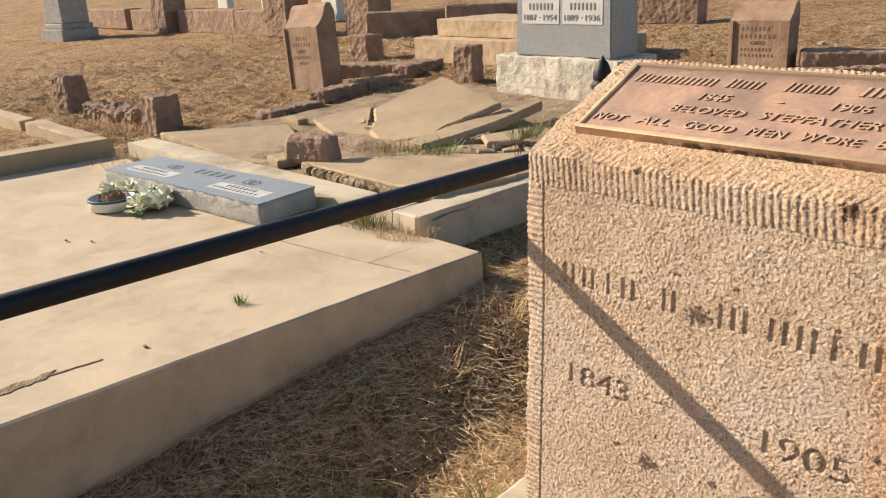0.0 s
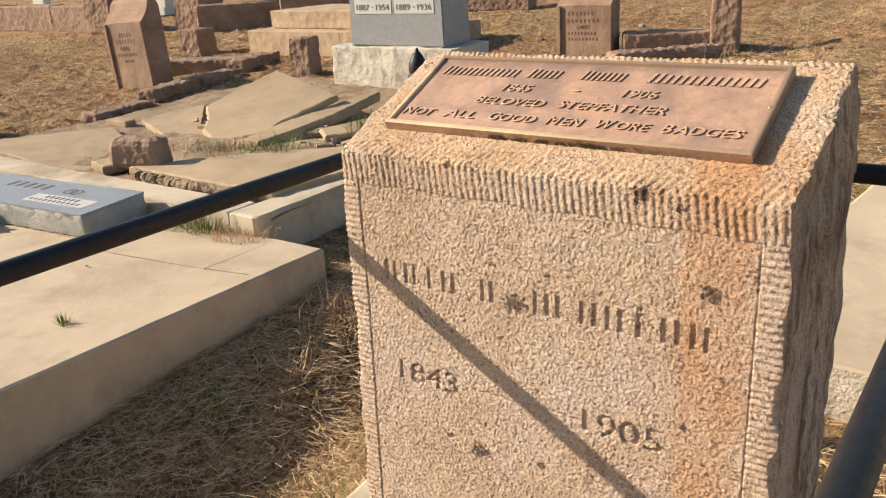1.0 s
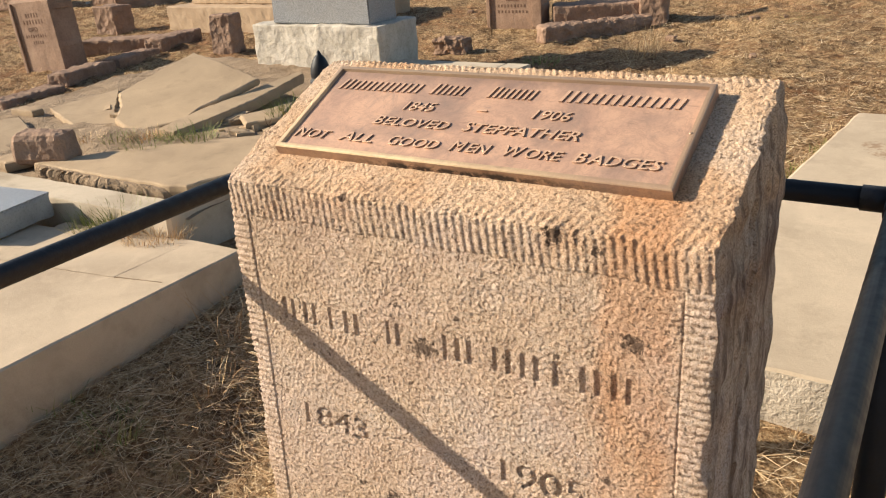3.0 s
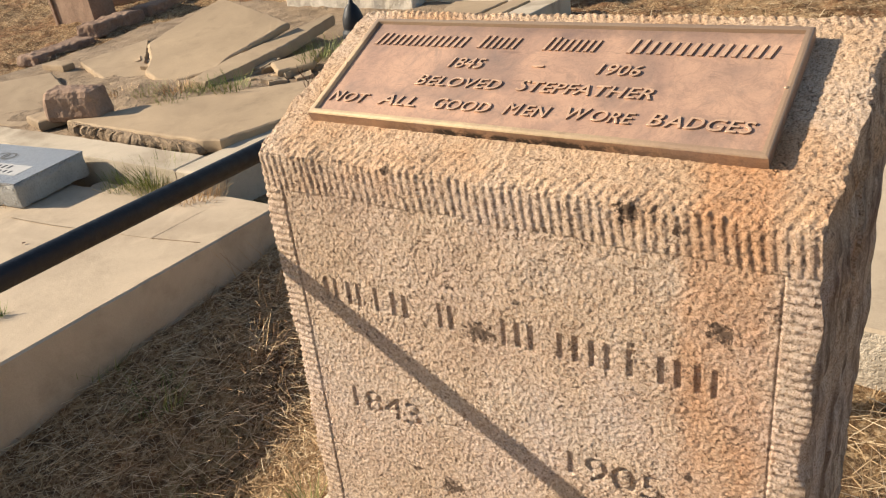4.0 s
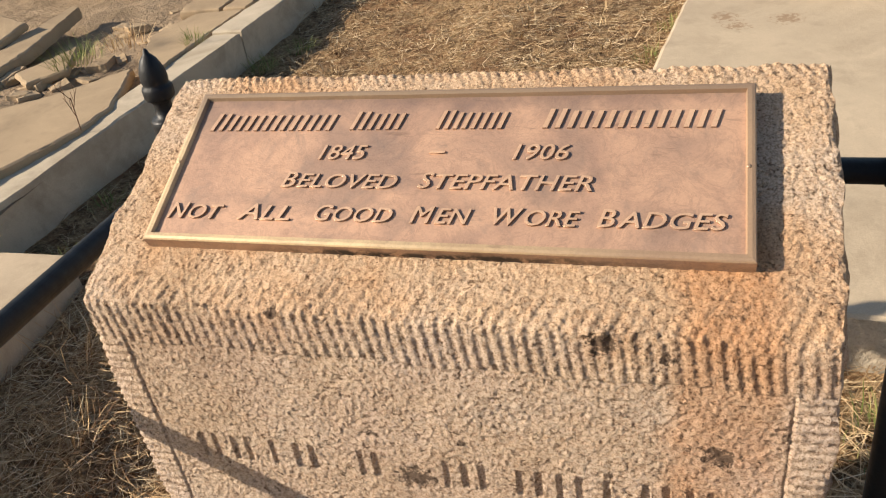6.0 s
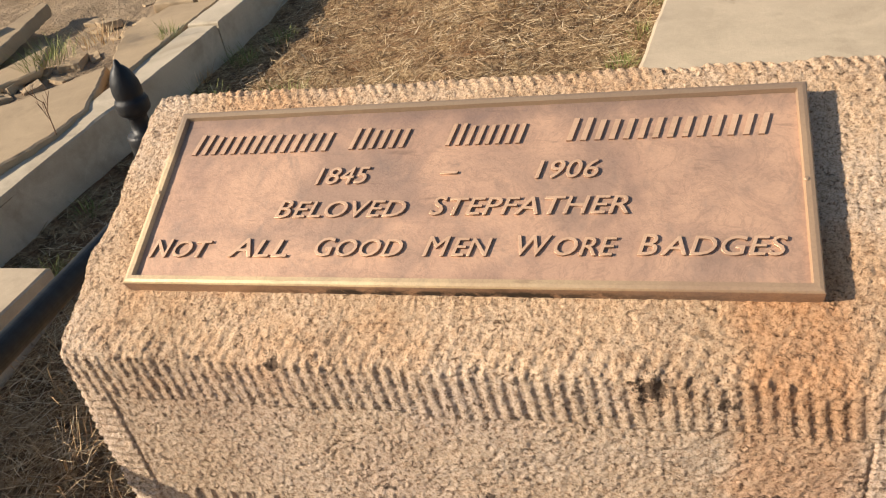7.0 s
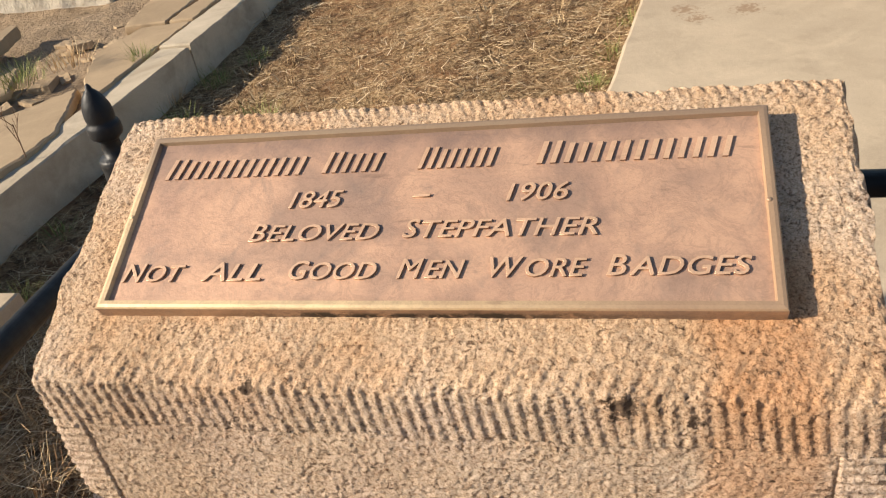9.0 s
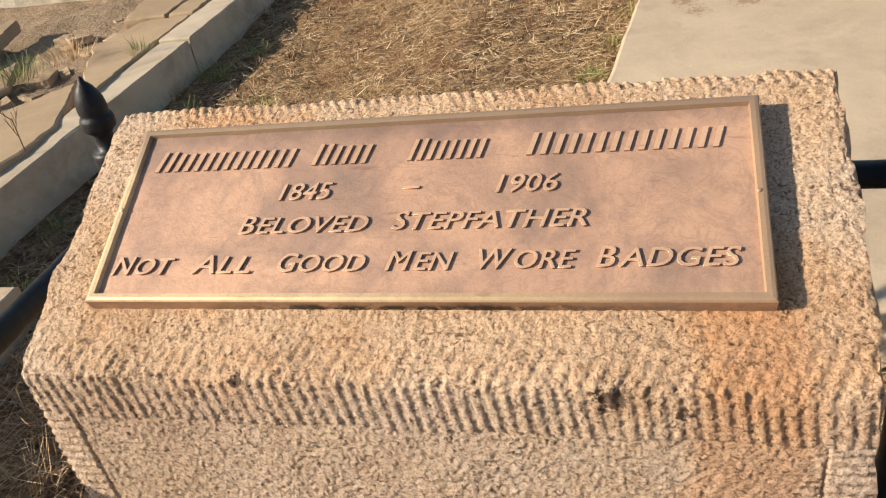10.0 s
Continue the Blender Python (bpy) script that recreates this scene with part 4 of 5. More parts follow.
def build_granite():
    e = anchor("granite_monument", (-2.82, 3.76, 0.18))
    tagged(e, "grey granite family monument on a rough pale base", "monument")
    b = rocky((1.12, 0.48, 0.42), 0.013, 7, 0.012, 4.0, 0.0, 5)
    b.transform(Matrix.Translation((0, 0.0, -0.02)))
    part("base", b, PALE, e, "rough pale rock-faced base")
    d = bmesh.new()
    bmesh.ops.create_cube(d, size=1.0)
    for v in d.verts:
        k = 1.0 - 0.05 * (v.co.z + 0.5)
        v.co = (v.co.x * 0.86 * k + 0.03, v.co.y * 0.32 * k - 0.02, 0.398 + (v.co.z + 0.5) * 0.86)
    bmesh.ops.bevel(d, geom=list(d.edges), offset=0.008, segments=2, affect="EDGES")
    die = part("die", d, GRANITE, e, "smooth grey granite block")
    y = -0.178
    for x0, x1 in ((-0.335, 0.01), (0.04, 0.385)):
        p = bmesh.new()
        bmesh.ops.create_cube(p, size=1.0)
        for v in p.verts:
            v.co = (x0 + (v.co.x + 0.5) * (x1 - x0), y + 0.0030 * (v.co.z + 0.5) + v.co.y * 0.008, 0.625 + (v.co.z + 0.5) * 0.165)
        pan = part("name_panel", p, PANEL, die, "pale frosted panel")
        bars([(y - 0.0035, x0 + 0.06, x1 - 0.05, 0.722, 0.768, 7)], pan, INK)
        dates = ("1887", "1954") if x0 < 0 else ("1889", "1936")
        face_text(dates[0], pan, x0 + 0.02, x0 + 0.14, 0.65, 0.69, y - 0.0045, INK)
        face_text(dates[1], pan, x1 - 0.14, x1 - 0.02, 0.65, 0.69, y - 0.0045, INK)
        bars([(y - 0.0045, x0 + 0.158, x1 - 0.158, 0.667, 0.674, 1)], pan, INK)
    p = bmesh.new()
    bmesh.ops.create_cube(p, size=1.0)
    for v in p.verts:
        v.co = (-0.28 + (v.co.x + 0.5) * 0.6, y + 0.006 + v.co.y * 0.008, 0.835 + (v.co.z + 0.5) * 0.12)
    part("name_panel", p, PANEL, die, "pale frosted panel")


build_granite()

# stepped plinth behind the monument
plinth = anchor("stepped_plinth", (-5.02, 5.75, 0.25))
tagged(plinth, "two-stepped buff sandstone plinth", "plinth")
for sx, sy, sz, z, dx in ((2.2, 1.3, 0.32, -0.06, 0.0), (1.9, 0.9, 0.19, 0.26, 0.02)):
    b = rocky((sx, sy, sz), 0.008, 6, 0.012, sx)
    b.transform(Matrix.Translation((dx, 0, z)))
    part("step", b, BUFF, plinth)

# far rows
for i, (x, w) in enumerate(((-21.0, 2.7), (-18.1, 2.5), (-15.5, 2.0), (-13.3, 2.1), (-11.4, 1.6))):
    block("stone_kerb", (w, 0.4, 0.40), (x, 6.5), BRICK_SAND, "brown sandstone kerb block of a walled plot", "stone kerb", 1, rough=0.012, seed=20 + i, bevel=0.03, group="far plot kerb")
for x, y, w, h in ((-14.7, 6.3, 0.5, 1.15), (-10.7, 6.4, 0.6, 1.2), (-9.2, 6.9, 0.55, 1.2)):
    block("stone_post", (w, 0.5, h), (x, y), BRICK_SAND, "tall brown sandstone corner post of a plot", "stone post", 6, rough=0.015, seed=x, bevel=0.02, taper=0.08)
for x0, y0, w, rz in ((-8.3, 6.9, 1.2, 50), (-7.4, 7.7, 1.3, 50), (-6.4, 8.6, 1.3, 40), (-5.2, 8.6, 1.2, 12)):
    block("stone_kerb", (w, 0.32, 0.36), (x0, y0), BRICK_SAND, "brown sandstone kerb block of a walled plot", "stone kerb", rz, rough=0.014, seed=y0 + x0, bevel=0.03)
ped = anchor("granite_pedestal", (-16.35, 4.95, 0.20))
tagged(ped, "grey stone pedestal with a stepped moulded base", "pedestal")
for s, z, h in ((0.78, 0.0, 0.26), (0.66, 0.26, 0.10), (0.58, 0.36, 1.0)):
    b = rocky((s, s, h), 0.006, 4, 0.02, z + 1)
    b.transform(Matrix.Translation((0, 0, z)) @ pose(0, 0, 0, 0, 0, 10))
    part("tier", b, GRANITE_ROUGH, ped)
for x, y, w, h in ((-16.6, 8.6, 0.40, 1.3), (-14.4, 8.4, 0.36, 1.3), (-12.6, 7.6, 0.34, 0.78), (-11.9, 8.2, 0.45, 1.4), (-19.0, 8.4, 0.45, 1.3)):
    block("white_headstone", (w, 0.18, h), (x, y), WHITE, "small white marble headstone", "headstone", 4, rough=0.003, seed=x, bevel=0.02, group="far white headstones")
# round the second sandstone headstone
block("stone_kerb", (0.74, 0.34, 0.19), (-1.66, 5.85), BRICK_SAND, "low brown sandstone block beside a headstone", "stone kerb", 24, rough=0.012, seed=31, bevel=0.02)
block("stone_kerb", (0.95, 0.18, 0.12), (-1.48, 5.35), BRICK_SAND, "broken sandstone kerb half sunk in soil", "stone kerb", 50, rough=0.024, seed=32, bevel=0.03)
block("boundary_stone", (0.23, 0.19, 0.50), (-1.18, 5.90), BRICK_SAND, "eroded reddish sandstone kerb post", "stone post", 10, rough=0.012, seed=33, bevel=0.02, taper=0.05)
block("boundary_stone", (0.28, 0.18, 0.12), (-2.35, 4.6), BRICK_SAND, "low rough stone in the dry grass", "stone", 10, rough=0.03, seed=34, bevel=0.03)
block("marble_plinth", (0.62, 0.3, 0.10), (1.38, 3.10, 0.257), WHITE, "white marble headstone base on a concrete slab", "headstone base", 0, rough=0.003, seed=35, bevel=0.008, sink=0.005)

# ---- flat granite marker and wreath ----
def build_flat_marker():
    e = anchor("flat_granite_marker")
    e.matrix_basis = pose(-2.74, 0.70, 0.172, 1.5, 0, 6.5)
    tagged(e, "grey granite companion marker lying on the grave slab", "grave marker")
    b = rocky((1.32, 0.33, 0.098), 0.007, 7, 0.004, 8.0, 0, 24)
    for v in b.verts:
        if v.co.z > 0.09:
            v.co.z = 0.098
    part("body", b, GRANITE_ROUGH, e, "rough pitched granite sides", True)
    t = bmesh.new()
    bmesh.ops.create_cube(t, size=1.0)
    for v in t.verts:
        v.co = (v.co.x * 1.318, v.co.y * 0.328, 0.099 + v.co.z * 0.008)
    part("face", t, GRANITE, e, "smooth grey granite face")

    def flat_bar(x0, x1, y0, y1, mat, z=0.1035):
        bm = bmesh.new()
        bmesh.ops.create_cube(bm, size=1.0)
        for v in bm.verts:
            v.co = (x0 + (v.co.x + 0.5) * (x1 - x0), y0 + (v.co.y + 0.5) * (y1 - y0), z + v.co.z * 0.002)
        return part("engraved_bar", bm, mat, e)

    for i in range(5):
        flat_bar(-0.13 + 0.062 * i, -0.105 + 0.062 * i, 0.035, 0.10, INK)
    for x0, x1 in ((-0.56, -0.16), (0.18, 0.58)):
        flat_bar(x0, x1, -0.10, -0.01, PANEL, 0.1028)
        for i in range(7):
            flat_bar(x0 + 0.09 + 0.033 * i, x0 + 0.101 + 0.033 * i, -0.05, -0.024, INK, 0.1045)
        for i in range(11):
            flat_bar(x0 + 0.03 + 0.031 * i, x0 + 0.038 + 0.031 * i, -0.085, -0.066, INK, 0.1045)
    # engraved double rings
    for cx in (-0.32, 0.33):
        for k in (-0.02, 0.02):
            bm = bmesh.new()
            ring = []
            for i in range(20):
                a = 2 * math.pi * i / 20
                for r in (0.026, 0.036):
                    ring.append(bm.verts.new((cx + k + r * math.cos(a), 0.055 + r * math.sin(a) * 0.9, 0.1042 + 0.0004 * (k > 0))))
            for i in range(20):
                j = (i + 1) % 20
                bm.faces.new((ring[2 * i], ring[2 * i + 1], ring[2 * j + 1], ring[2 * j]))
            part("engraved_ring", bm, INK, e)


build_flat_marker()


def petal_mesh(bm, place, rz, tip, length, width, curl):
    m = pose(*place, 0, -tip, rz)
    rows = []
    for i in range(6):
        u = i / 5
        w = width * math.sin(math.pi * min(0.97, 0.12 + 0.85 * u)) * 0.5
        z = curl * u * u
        rows.append([bm.verts.new(m @ Vector((length * u, -w, z + 0.2 * w))), bm.verts.new(m @ Vector((length * u, 0, z))), bm.verts.new(m @ Vector((length * u, w, z + 0.2 * w)))])
    for a, b in zip(rows, rows[1:]):
        bm.faces.new((a[0], a[1], b[1], b[0]))
        bm.faces.new((a[1], a[2], b[2], b[1]))


def build_wreath():
    e = anchor("flower_dish", (-2.92, 0.31, 0.171))
    tagged(e, "white dish with faded white-green fabric flowers on the slab", "flower dish")
    part("dish", lathe([(0.094, 0), (0.107, 0.004), (0.113, 0.046), (0.114, 0.056), (0.106, 0.057), (0.098, 0.034), (0.02, 0.026)], 40), CHINA, e, smooth=True)
    part("stripe", lathe([(0.1130, 0.046), (0.1152, 0.047), (0.1158, 0.056), (0.113, 0.058), (0.1045, 0.0578)], 40, capped=False), TEAL, e, "dark teal rim", True)
    rnd = random.Random(5)
    b = rocky((0.13, 0.11, 0.05), 0.012, 5, 0.02, 6.0, 0.2, 30)
    b.transform(Matrix.Translation((0, 0, 0.028)))
    part("pebbles", b, TWIG, e)
    # ruffled heads: small petals over a low dome
    for cx, cy, r in ((-0.15, 0.04, 0.055), (-0.10, 0.12, 0.06), (0.0, 0.16, 0.05), (0.09, 0.15, 0.06), (0.16, 0.10, 0.065), (0.20, 0.04, 0.055), (0.24, 0.12, 0.06), (0.17, 0.19, 0.05)):
        head = bmesh.new()
        for i in range(46):
            a, u = rnd.uniform(0, 360), rnd.random()
            q = r * math.sqrt(u)
            petal_mesh(head, (cx + q * math.cos(radians(a)) * 0.7, cy + q * math.sin(radians(a)) * 0.7, 0.018 + (r * 1.1) * (1 - u) * 0.9), a + rnd.uniform(-50, 50), rnd.uniform(5, 70), rnd.uniform(0.026, 0.044), rnd.uniform(0.024, 0.036), rnd.uniform(-0.006, 0.010))
        part("flower", head, PETAL, e)
        lv = bmesh.new()
        for i in range(6):
            petal_mesh(lv, (cx, cy - 0.01, 0.012), rnd.uniform(0, 360), rnd.uniform(-2, 30), rnd.uniform(0.05, 0.085), 0.038, -0.012)
        part("leaf", lv, LEAF, e)


build_wreath()


# ---- straw, grass and litter ----
def blades(name, spots, mat, label, category, kind="stuff", steps=2):
    """spots: rows of x, y, z, length, width, heading, lift (radians), bend. Each blade is a bent strip."""
    s = np.array(spots)
    x, y, z, ln, w, hd, up, bend = s.T
    d = np.stack([np.cos(hd) * np.cos(up), np.sin(hd) * np.cos(up), np.sin(up)], 1)
    side = np.stack([-np.sin(hd), np.cos(hd), 0 * hd], 1)
    o = np.stack([x, y, z], 1)
    drop = np.stack([0 * x, 0 * x, bend], 1)
    swerve = side * (bend * 1.5)[:, None]
    rows = []
    for i in range(steps + 1):
        u = i / steps
        k = 1.0 - 0.75 * u * u
        c = o + d * (ln * u)[:, None] - drop * (u * u) + swerve * (u * u)
        rows += [c - side * (w * k / 2)[:, None], c + side * (w * k / 2)[:, None] + np.array([0, 0, 0.0006])]
    v = np.stack(rows, 1).reshape(-1, 3)
    n = len(s)
    q = np.arange(n)[:, None] * 2 * (steps + 1)
    f = np.concatenate([q + 2 * i + np.array([0, 1, 3, 2]) for i in range(steps)])
    me = bpy.data.meshes.new(name)
    me.vertices.add(len(v))
    me.vertices.foreach_set("co", v.ravel())
    me.loops.add(len(f) * 4)
    me.loops.foreach_set("vertex_index", f.ravel())
    me.polygons.add(len(f))
    me.polygons.foreach_set("loop_start", np.arange(len(f)) * 4)
    me.update(calc_edges=True)
    me.materials.append(mat)
    return tagged(new(name, me), label, category, kind=kind)


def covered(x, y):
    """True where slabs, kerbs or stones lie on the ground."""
    px, py = EYE_HUB.x + (x - EYE_HUB.x) / SPREAD, EYE_HUB.y + (y - EYE_HUB.y) / SPREAD
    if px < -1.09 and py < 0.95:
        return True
    if 0.05 < x < 0.79 and -0.04 < y < 0.26:
        return True
    if x > 0.35 + (y - 0.91) * 0.127 and 0.92 < y < 3.26:
        return True
    if -4.25 < px < -1.31 - 0.08 * max(0, 2.6 - py) and 0.95 < py < 3.75:
        return True
    return False


def scatter(n, box, rnd, length, width, lift, out, patch=0.0):
    for i in range(n):
        x, y = rnd.uniform(box[0], box[2]), rnd.uniform(box[1], box[3])
        if covered(x, y):
            continue
        if patch and noise.noise((x * 1.6, y * 1.6, 9.0)) + 0.6 * noise.noise((x * 5, y * 5, 2.0)) < patch * rnd.uniform(-0.9, 0.9):
            continue
        ln = rnd.uniform(*length)
        out.append((x, y, ground_z(x, y) + rnd.uniform(0.0, 0.022), ln, rnd.uniform(*width), rnd.uniform(0, 6.283), rnd.uniform(*lift), rnd.uniform(-0.1, 0.2) * ln))


rnd = random.Random(11)
near_straw = []
scatter(13000, (-1.27, -1.3, 0.06, 1.35), rnd, (0.03, 0.11), (0.0008, 0.0015), (-0.08, 0.22), near_straw)
scatter(2500, (0.05, -1.2, 0.78, -0.04), rnd, (0.04, 0.12), (0.0010, 0.0022), (-0.05, 0.3), near_straw)
blades("dry_straw", near_straw, STRAW_PALE, "matted bleached straw in the gap between slab and headstone", "dry grass", steps=4)
brown_straw = []
scatter(17000, (-1.27, -1.3, 0.06, 1.35), rnd, (0.03, 0.10), (0.0008, 0.0016), (-0.08, 0.30), brown_straw)
scatter(700, (-1.15, -1.2, 0.04, 1.2), rnd, (0.05, 0.13), (0.0010, 0.0018), (0.05, 0.5), brown_straw)
blades("dry_straw", brown_straw, STRAW, "matted brown straw in the gap between slab and headstone", "dry grass", steps=4)
back_straw = []
scatter(8000, (0.78, -1.0, 1.9, 0.92), rnd, (0.04, 0.16), (0.0012, 0.0028), (-0.05, 0.35), back_straw)
scatter(26000, (-1.62, 0.27, 0.75, 4.3), rnd, (0.02, 0.10), (0.0010, 0.0026), (-0.05, 0.25), back_straw, 1.5)
blades("dry_straw", back_straw, STRAW_PALE, "thin bleached straw over reddish soil behind the fence", "dry grass")
far_straw = []
scatter(60000, (-13.0, 0.9, 5.0, 12.0), rnd, (0.03, 0.09), (0.003, 0.006), (0.0, 0.3), far_straw, 0.9)
scatter(34000, (-8.0, 0.9, 2.5, 6.5), rnd, (0.02, 0.07), (0.0016, 0.0036), (0.0, 0.4), far_straw, 0.9)


def clumps(n, box, rnd, out):
    """Low bunches of grass, a dozen blades each, thicker along uneven rows."""
    for i in range(n):
        x, y = rnd.uniform(box[0], box[2]), rnd.uniform(box[1], box[3])
        if covered(x, y) or noise.noise((x * 0.8, y * 1.9, 5.0)) < rnd.uniform(-0.5, 0.45):
            continue
        z, size = ground_z(x, y), rnd.uniform(0.03, 0.085)
        for k in range(11):
            a, r = rnd.uniform(0, 6.283), size * rnd.random()
            ln = size * rnd.uniform(0.5, 1.2)
            out.append((x + r * math.cos(a), y + r * math.sin(a) * 0.6, z - 0.004, ln, rnd.uniform(0.003, 0.007), a, rnd.uniform(0.3, 1.3), ln * rnd.uniform(0.0, 0.5)))


pale_field = []
scatter(32000, (-1.3, 2.4, 6.0, 11.0), rnd, (0.03, 0.10), (0.002, 0.005), (0.0, 0.35), pale_field, 0.6)
blades("dry_grass", pale_field, STRAW_PALE, "bleached straw lying thick on the open field", "dry grass")
clumps(7000, (-13.0, 0.9, 4.0, 9.0), rnd, far_straw)
blades("dry_grass", far_straw, STRAW_FIELD, "short brown dry grass over the cemetery hillside", "dry grass")


def tuft(place, n, height, spread, mat, seed, label, name="grass_tuft"):
    r = random.Random(seed)
    rows = []
    for i in range(n):
        a, k = r.uniform(0, 6.283), r.random() ** 0.5 * spread
        ln = height * r.uniform(0.45, 1.1)
        rows.append((place[0] + k * math.cos(a), place[1] + k * math.sin(a), place[2] - 0.004, ln, r.uniform(0.0016, 0.0034), a + r.uniform(-0.8, 0.8), r.uniform(0.7, 1.5), ln * r.uniform(0.0, 0.35)))
    ob = blades(name, rows, mat, label, "grass tuft", kind="thing")
    del ob["kind"]
    return ob


for x, y, z, n, h, s, mat in (
    (-1.345, 0.09, 0.171, 60, 0.045, 0.022, GREEN), (-0.30, 0.15, None, 90, 0.11, 0.05, GREEN), (-0.22, -0.12, None, 110, 0.10, 0.07, GREEN), (-0.42, -0.28, None, 80, 0.08, 0.07, GREEN),
    (-1.72, 0.95, 0.15, 320, 0.16, 0.09, GREEN), (-1.86, 0.93, 0.15, 160, 0.11, 0.09, GREEN), (-1.50, 0.955, 0.16, 380, 0.085, 0.12, STRAW), (-1.42, 0.93, 0.15, 160, 0.06, 0.08, STRAW), (-2.2, 0.62, 0.165, 60, 0.03, 0.05, STRAW), (-2.35, 0.90, 0.13, 90, 0.10, 0.08, GREEN), (-3.75, 0.90, 0.10, 200, 0.12, 0.22, STRAW),
    (-4.0, 0.78, 0.14, 150, 0.12, 0.16, STRAW), (-2.35, 1.62, 0.25, 150, 0.11, 0.12, GREEN), (-2.15, 1.80, 0.28, 120, 0.10, 0.10, GREEN), (-1.95, 2.25, 0.32, 150, 0.13, 0.12, GREEN),
    (-1.80, 2.42, 0.33, 120, 0.12, 0.10, STRAW), (-1.50, 2.5, 0.30, 60, 0.10, 0.05, GREEN), (-1.30, 1.42, None, 60, 0.08, 0.05, GREEN), (-1.22, 1.05, None, 110, 0.10, 0.07, GREEN), (-0.30, -0.55, None, 120, 0.10, 0.09, GREEN), (-0.75, 0.05, None, 90, 0.09, 0.10, GREEN), (-0.70, -0.30, None, 120, 0.08, 0.14, GREEN), (-1.02, 0.30, None, 110, 0.09, 0.10, GREEN), (-0.55, -0.05, None, 110, 0.07, 0.14, GREEN), (-0.90, -0.35, None, 90, 0.09, 0.10, GREEN), (-1.2, 2.15, None, 90, 0.12, 0.06, GREEN),
    (-1.02, 2.4, None, 130, 0.13, 0.10, GREEN), (0.52, 1.75, None, 90, 0.06, 0.05, GREEN), (0.62, 2.35, None, 90, 0.07, 0.06, GREEN), (0.45, 1.35, None, 80, 0.07, 0.05, GREEN),
    (-0.98, 1.0, None, 100, 0.14, 0.08, STRAW), (-0.95, 0.6, None, 90, 0.12, 0.10, STRAW), (-6.2, 1.3, None, 260, 0.16, 0.30, STRAW), (-5.6, 1.42, None, 260, 0.15, 0.25, STRAW),
    (-7.8, 1.5, None, 220, 0.12, 0.40, GREEN), (-1.0, 5.1, None, 140, 0.30, 0.18, STRAW), (-1.45, 4.3, None, 140, 0.10, 0.15, GREEN), (1.25, 0.55, None, 160, 0.09, 0.14, STRAW), (1.05, 0.72, None, 100, 0.10, 0.08, GREEN),
    (1.66, 2.62, 0.30, 60, 0.06, 0.05, GREEN), (-1.22, 2.56, None, 120, 0.10, 0.07, GREEN), (-1.12, 2.78, None, 90, 0.08, 0.06, GREEN), (-1.34, 2.40, None, 70, 0.09, 0.05, STRAW),
    (0.47, 2.62, None, 90, 0.07, 0.06, GREEN), (0.41, 2.36, None, 110, 0.07, 0.06, GREEN), (0.55, 2.95, None, 80, 0.07, 0.06, GREEN),
    (-2.60, 1.66, 0.262, 130, 0.07, 0.08, GREEN), (-2.46, 1.72, 0.27, 150, 0.08, 0.09, STRAW), (-2.30, 1.78, 0.27, 110, 0.08, 0.08, GREEN), (-2.78, 1.62, 0.255, 90, 0.06, 0.07, STRAW),
    (-1.10, 0.62, None, 26, 0.26, 0.10, STRAW), (-1.06, 0.86, None, 40, 0.24, 0.10, STRAW), (-1.14, 0.20, None, 70, 0.09, 0.10, GREEN), (-1.16, -0.15, None, 80, 0.08, 0.10, GREEN), (-0.16, 0.02, None, 120, 0.09, 0.06, GREEN), (-0.12, -0.30, None, 130, 0.08, 0.07, GREEN),
):
    tuft((x, y, foot_z(x, y) if z is None else z), n, h, s, mat, int(abs(x * 1000 + y * 77)), "small tuft of green and yellowed grass" if mat is GREEN else "tuft of dry bleached grass")


def scrub_twig(place, seed, height, label):
    """A small dead weed: a stem with short forked side shoots."""
    r = random.Random(seed)
    bm = bmesh.new()

    def shoot(a, d, ln, rad, depth):
        b = a + d * ln
        t = tube(a, b, rad, 5)
        me = bpy.data.meshes.new("shoot")
        t.to_mesh(me)
        t.free()
        bm.from_mesh(me)
        bpy.data.meshes.remove(me)
        if depth:
            for i in range(3):
                shoot(a.lerp(b, 0.4 + 0.3 * i * 0.9), (d + Vector((r.uniform(-1, 1), r.uniform(-1, 1), r.uniform(-0.1, 0.7)))).normalized(), ln * 0.55, rad * 0.65, depth - 1)

    shoot(Vector(place), Vector((0.12, -0.05, 1)).normalized(), height, 0.0022, 2)
    tagged(part("dead_weed", bm, TWIG), label, "weed")


scrub_twig((-1.465, 1.62, 0.28), 3, 0.13, "small brown dead weed growing by the kerb")
scrub_twig((-0.97, 0.93, ground_z(-0.97, 0.93) - 0.01), 4, 0.12, "small brown dead weed growing by the slab")


RUBBLE = speckled("crushed_stone_fill", (0.22, 0.155, 0.095), (0.36, 0.265, 0.17), 6, 70, 0.012, 1.0, 0.3, (0.10, 0.065, 0.04))


def fill_z(x, y):
    return 0.212 + 0.046 * math.exp(-((x + 2.55) / 0.75) ** 2 - ((y - 1.76) / 0.35) ** 2) + 0.03 * (y - 1) + 0.02 * noise.noise((x * 3, y * 3, 1.0)) + 0.012 * noise.noise((x * 14, y * 14, 2.0))


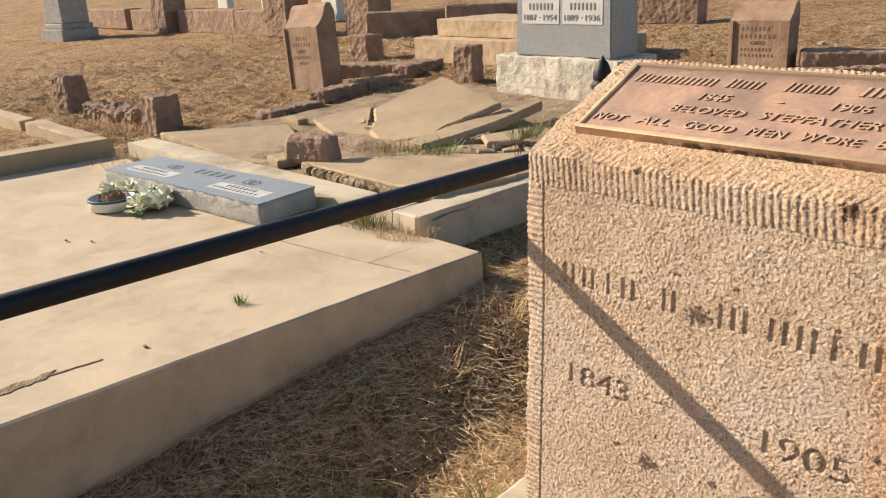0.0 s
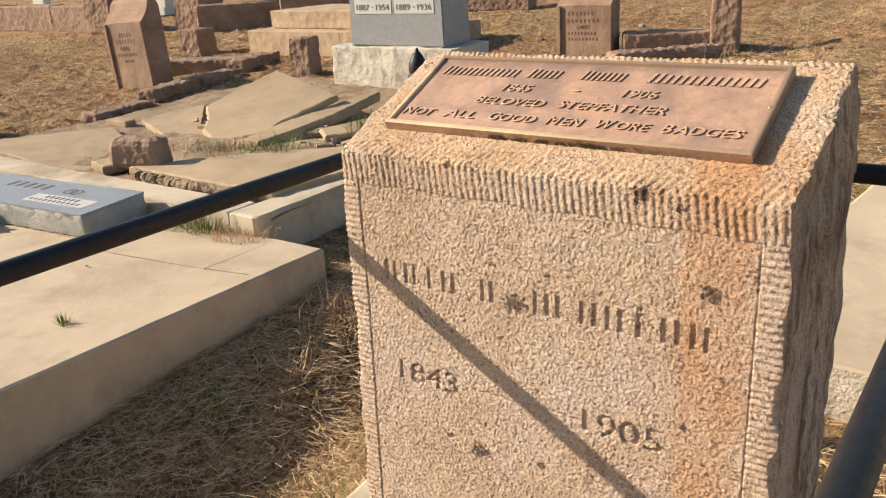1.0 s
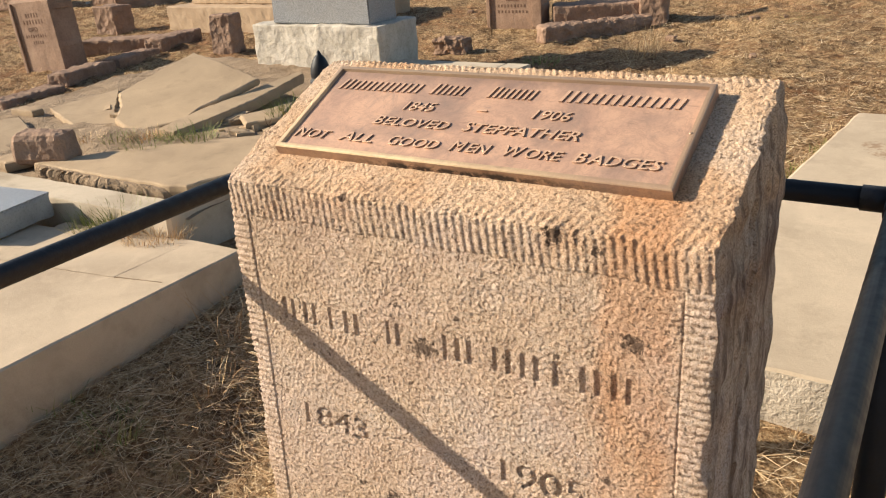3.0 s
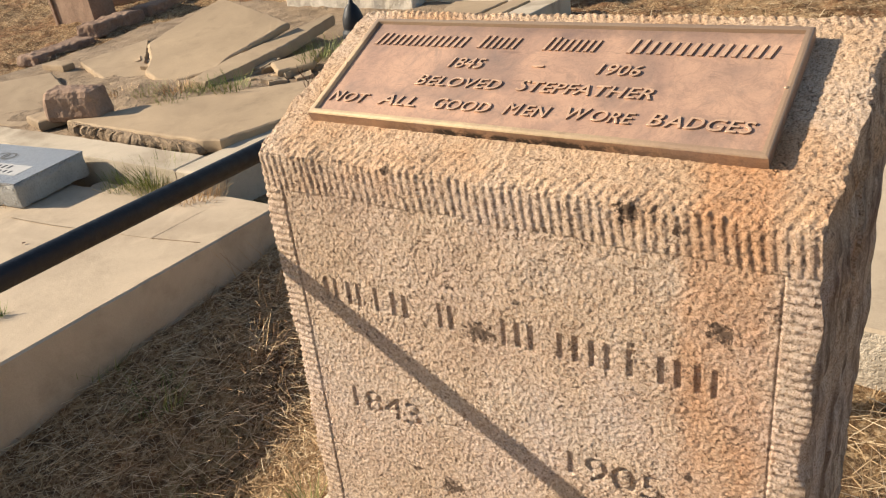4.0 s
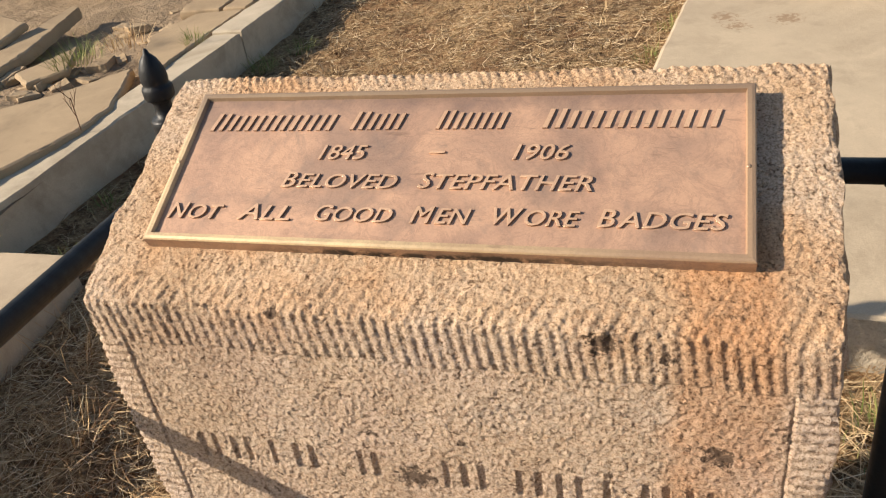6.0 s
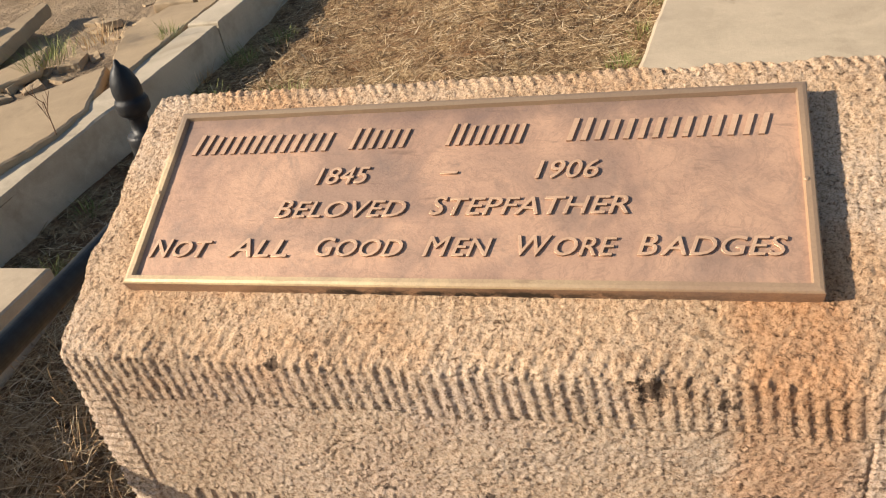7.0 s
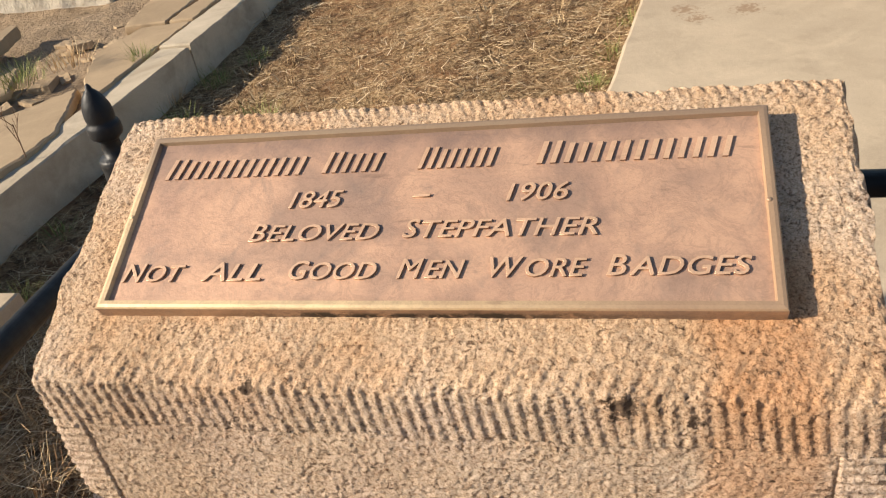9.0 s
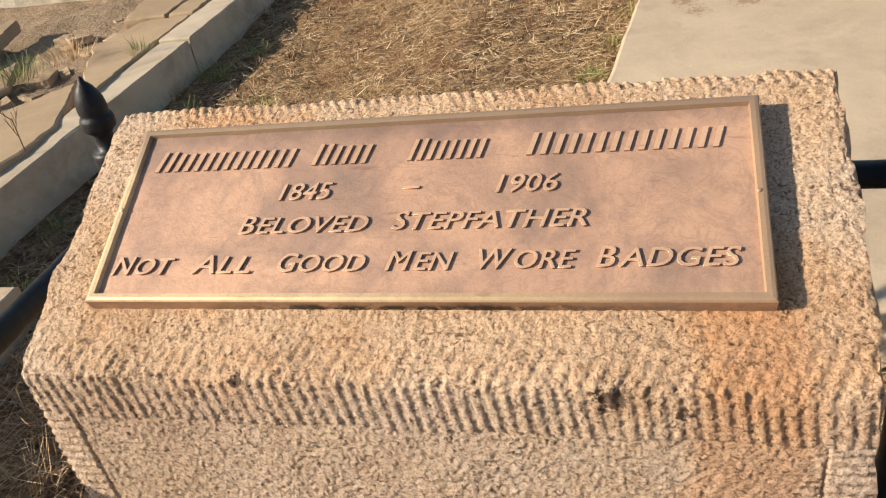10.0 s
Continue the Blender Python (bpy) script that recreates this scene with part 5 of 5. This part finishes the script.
def build_rubble():
    r = random.Random(21)
    spots = [(r.uniform(-2.3, -1.85), r.uniform(1.95, 2.6)) for i in range(16)] + [(r.uniform(-3.6, -2.9), r.uniform(1.95, 2.4)) for i in range(6)] + [(r.uniform(-2.2, -1.8), r.uniform(2.5, 3.3)) for i in range(8)]
    for i, (x, y) in enumerate(spots):
        s = r.uniform(0.03, 0.11)
        block("rubble_stone", (s * r.uniform(0.9, 1.8), s, s * r.uniform(0.15, 0.35)), (x, y, fill_z(x, y)), PLATE, "loose chip of broken tan slab", "stone chip", r.uniform(0, 180), r.uniform(-12, 12), r.uniform(-12, 12), rough=s * 0.12, seed=i + 0.5, bevel=s * 0.04, group="rubble in the plot", sink=0.01)
    # sunken fill of the plot
    b = bmesh.new()
    bmesh.ops.create_grid(b, x_segments=70, y_segments=60, size=0.5)
    for v in b.verts:
        x, y = -4.2 + (v.co.x + 0.5) * 3.15, 1.05 + (v.co.y + 0.5) * 2.65
        x = min(x, -1.42)
        v.co = (x, y, fill_z(x, y))
    tagged(part("plot_fill", b, RUBBLE, smooth=True), "soil and crushed stone filling the kerbed plot", "soil", kind="structure")
    for x, y, s in ((-3.62, 0.62, 0.05), (-2.55, -0.05, 0.012), (-2.45, 0.02, 0.010), (-1.25, -0.28, 0.010), (-1.75, 0.42, 0.008)):
        block("pebble", (s * 1.6, s, s * 0.6), (x, y, 0.171), BRICK_SAND, "small stone lying on the concrete slab", "pebble", r.uniform(0, 180), rough=s * 0.15, seed=x, bevel=s * 0.25, group="pebbles on the slab", sink=0.0)
    grit = prism([(-1.30, -0.86, 0.1725), (-1.245, -0.72, 0.1725), (-1.262, -0.56, 0.1725), (-1.30, -0.52, 0.1725), (-1.292, -0.66, 0.1725), (-1.33, -0.80, 0.1725)], 0.01, 0.008, 0.02, 77, 0.001)
    tagged(part("crack_filling", grit, RUBBLE), "gritty soil filling a chipped crack in the slab", "crack filling")
    line = prism([(-1.275, -0.55, 0.1722), (-1.262, -0.41, 0.1722), (-1.268, -0.40, 0.1722), (-1.283, -0.55, 0.1722)], 0.008, 0.002, 0.02, 78, 0.0005)
    tagged(part("crack_filling", line, RUBBLE), "gritty soil filling a chipped crack in the slab", "crack filling")
    hair = prism([(-1.322, 0.620, 0.1716), (-1.13, 0.658, 0.1716), (-1.13, 0.6605, 0.1716), (-1.322, 0.6245, 0.1716)], 0.008, 0.0012, 0.02, 80, 0.0003)
    tagged(part("crack_filling", hair, RUBBLE), "gritty soil filling a fine crack in the slab", "crack filling")
    seam = prism([(-1.80, 0.570, 0.128), (-1.33, 0.632, 0.128), (-1.33, 0.680, 0.128), (-1.80, 0.622, 0.128), (-2.03, 0.60, 0.128), (-2.03, 0.556, 0.128)], 0.02, 0.003, 0.03, 79, 0.0005)
    tagged(part("crack_filling", seam, RUBBLE), "gritty soil filling the joint of a cracked slab", "crack filling")
    for i in range(40):
        x, y = r.uniform(-10, 4), r.uniform(4.6, 11)
        s = r.uniform(0.02, 0.06)
        block("field_stone", (s * 1.5, s, s * 0.7), (x, y), BRICK_SAND if r.random() < 0.6 else PALE, "small stone in the dry grass", "stone", r.uniform(0, 180), rough=s * 0.15, seed=i, bevel=s * 0.2, group="stones on the hillside", sink=0.008)


build_rubble()


def build_bed():
    # crumbled bedding under the large loose slab
    bed = prism([(-2.60, 1.195, 0.266), (-2.10, 1.165, 0.266), (-1.68, 1.155, 0.270), (-1.64, 1.26, 0.270), (-2.10, 1.28, 0.266), (-2.58, 1.30, 0.264)], 0.06, 0.011, 0.018, 81, 0.012)
    tagged(part("bedding", bed, RUBBLE), "crumbling gritty mortar bedding under a broken slab", "bedding")


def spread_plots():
    """Scales the older plots, and all that stands on them, about the camera's eye."""
    m = Matrix.Translation(EYE_HUB) @ Matrix.Scale(SPREAD, 4) @ Matrix.Translation(-EYE_HUB)
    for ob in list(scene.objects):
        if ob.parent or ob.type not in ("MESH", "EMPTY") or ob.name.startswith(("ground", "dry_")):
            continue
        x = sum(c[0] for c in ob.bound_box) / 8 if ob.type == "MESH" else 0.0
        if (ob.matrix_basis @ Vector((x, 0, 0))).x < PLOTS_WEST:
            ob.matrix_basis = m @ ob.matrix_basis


build_bed()
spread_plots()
leaf = bmesh.new()
leaf_rnd = random.Random(9)
for i in range(6):
    petal_mesh(leaf, (-1.32, 2.45, ground_z(-1.32, 2.45) + 0.012), 60 * i + leaf_rnd.uniform(-20, 20), leaf_rnd.uniform(0, 35), leaf_rnd.uniform(0.03, 0.05), 0.026, leaf_rnd.uniform(-0.01, 0.015))
tagged(part("fallen_flower", leaf, CHINA), "small crumpled whitish fabric flower lying on soil", "flower")
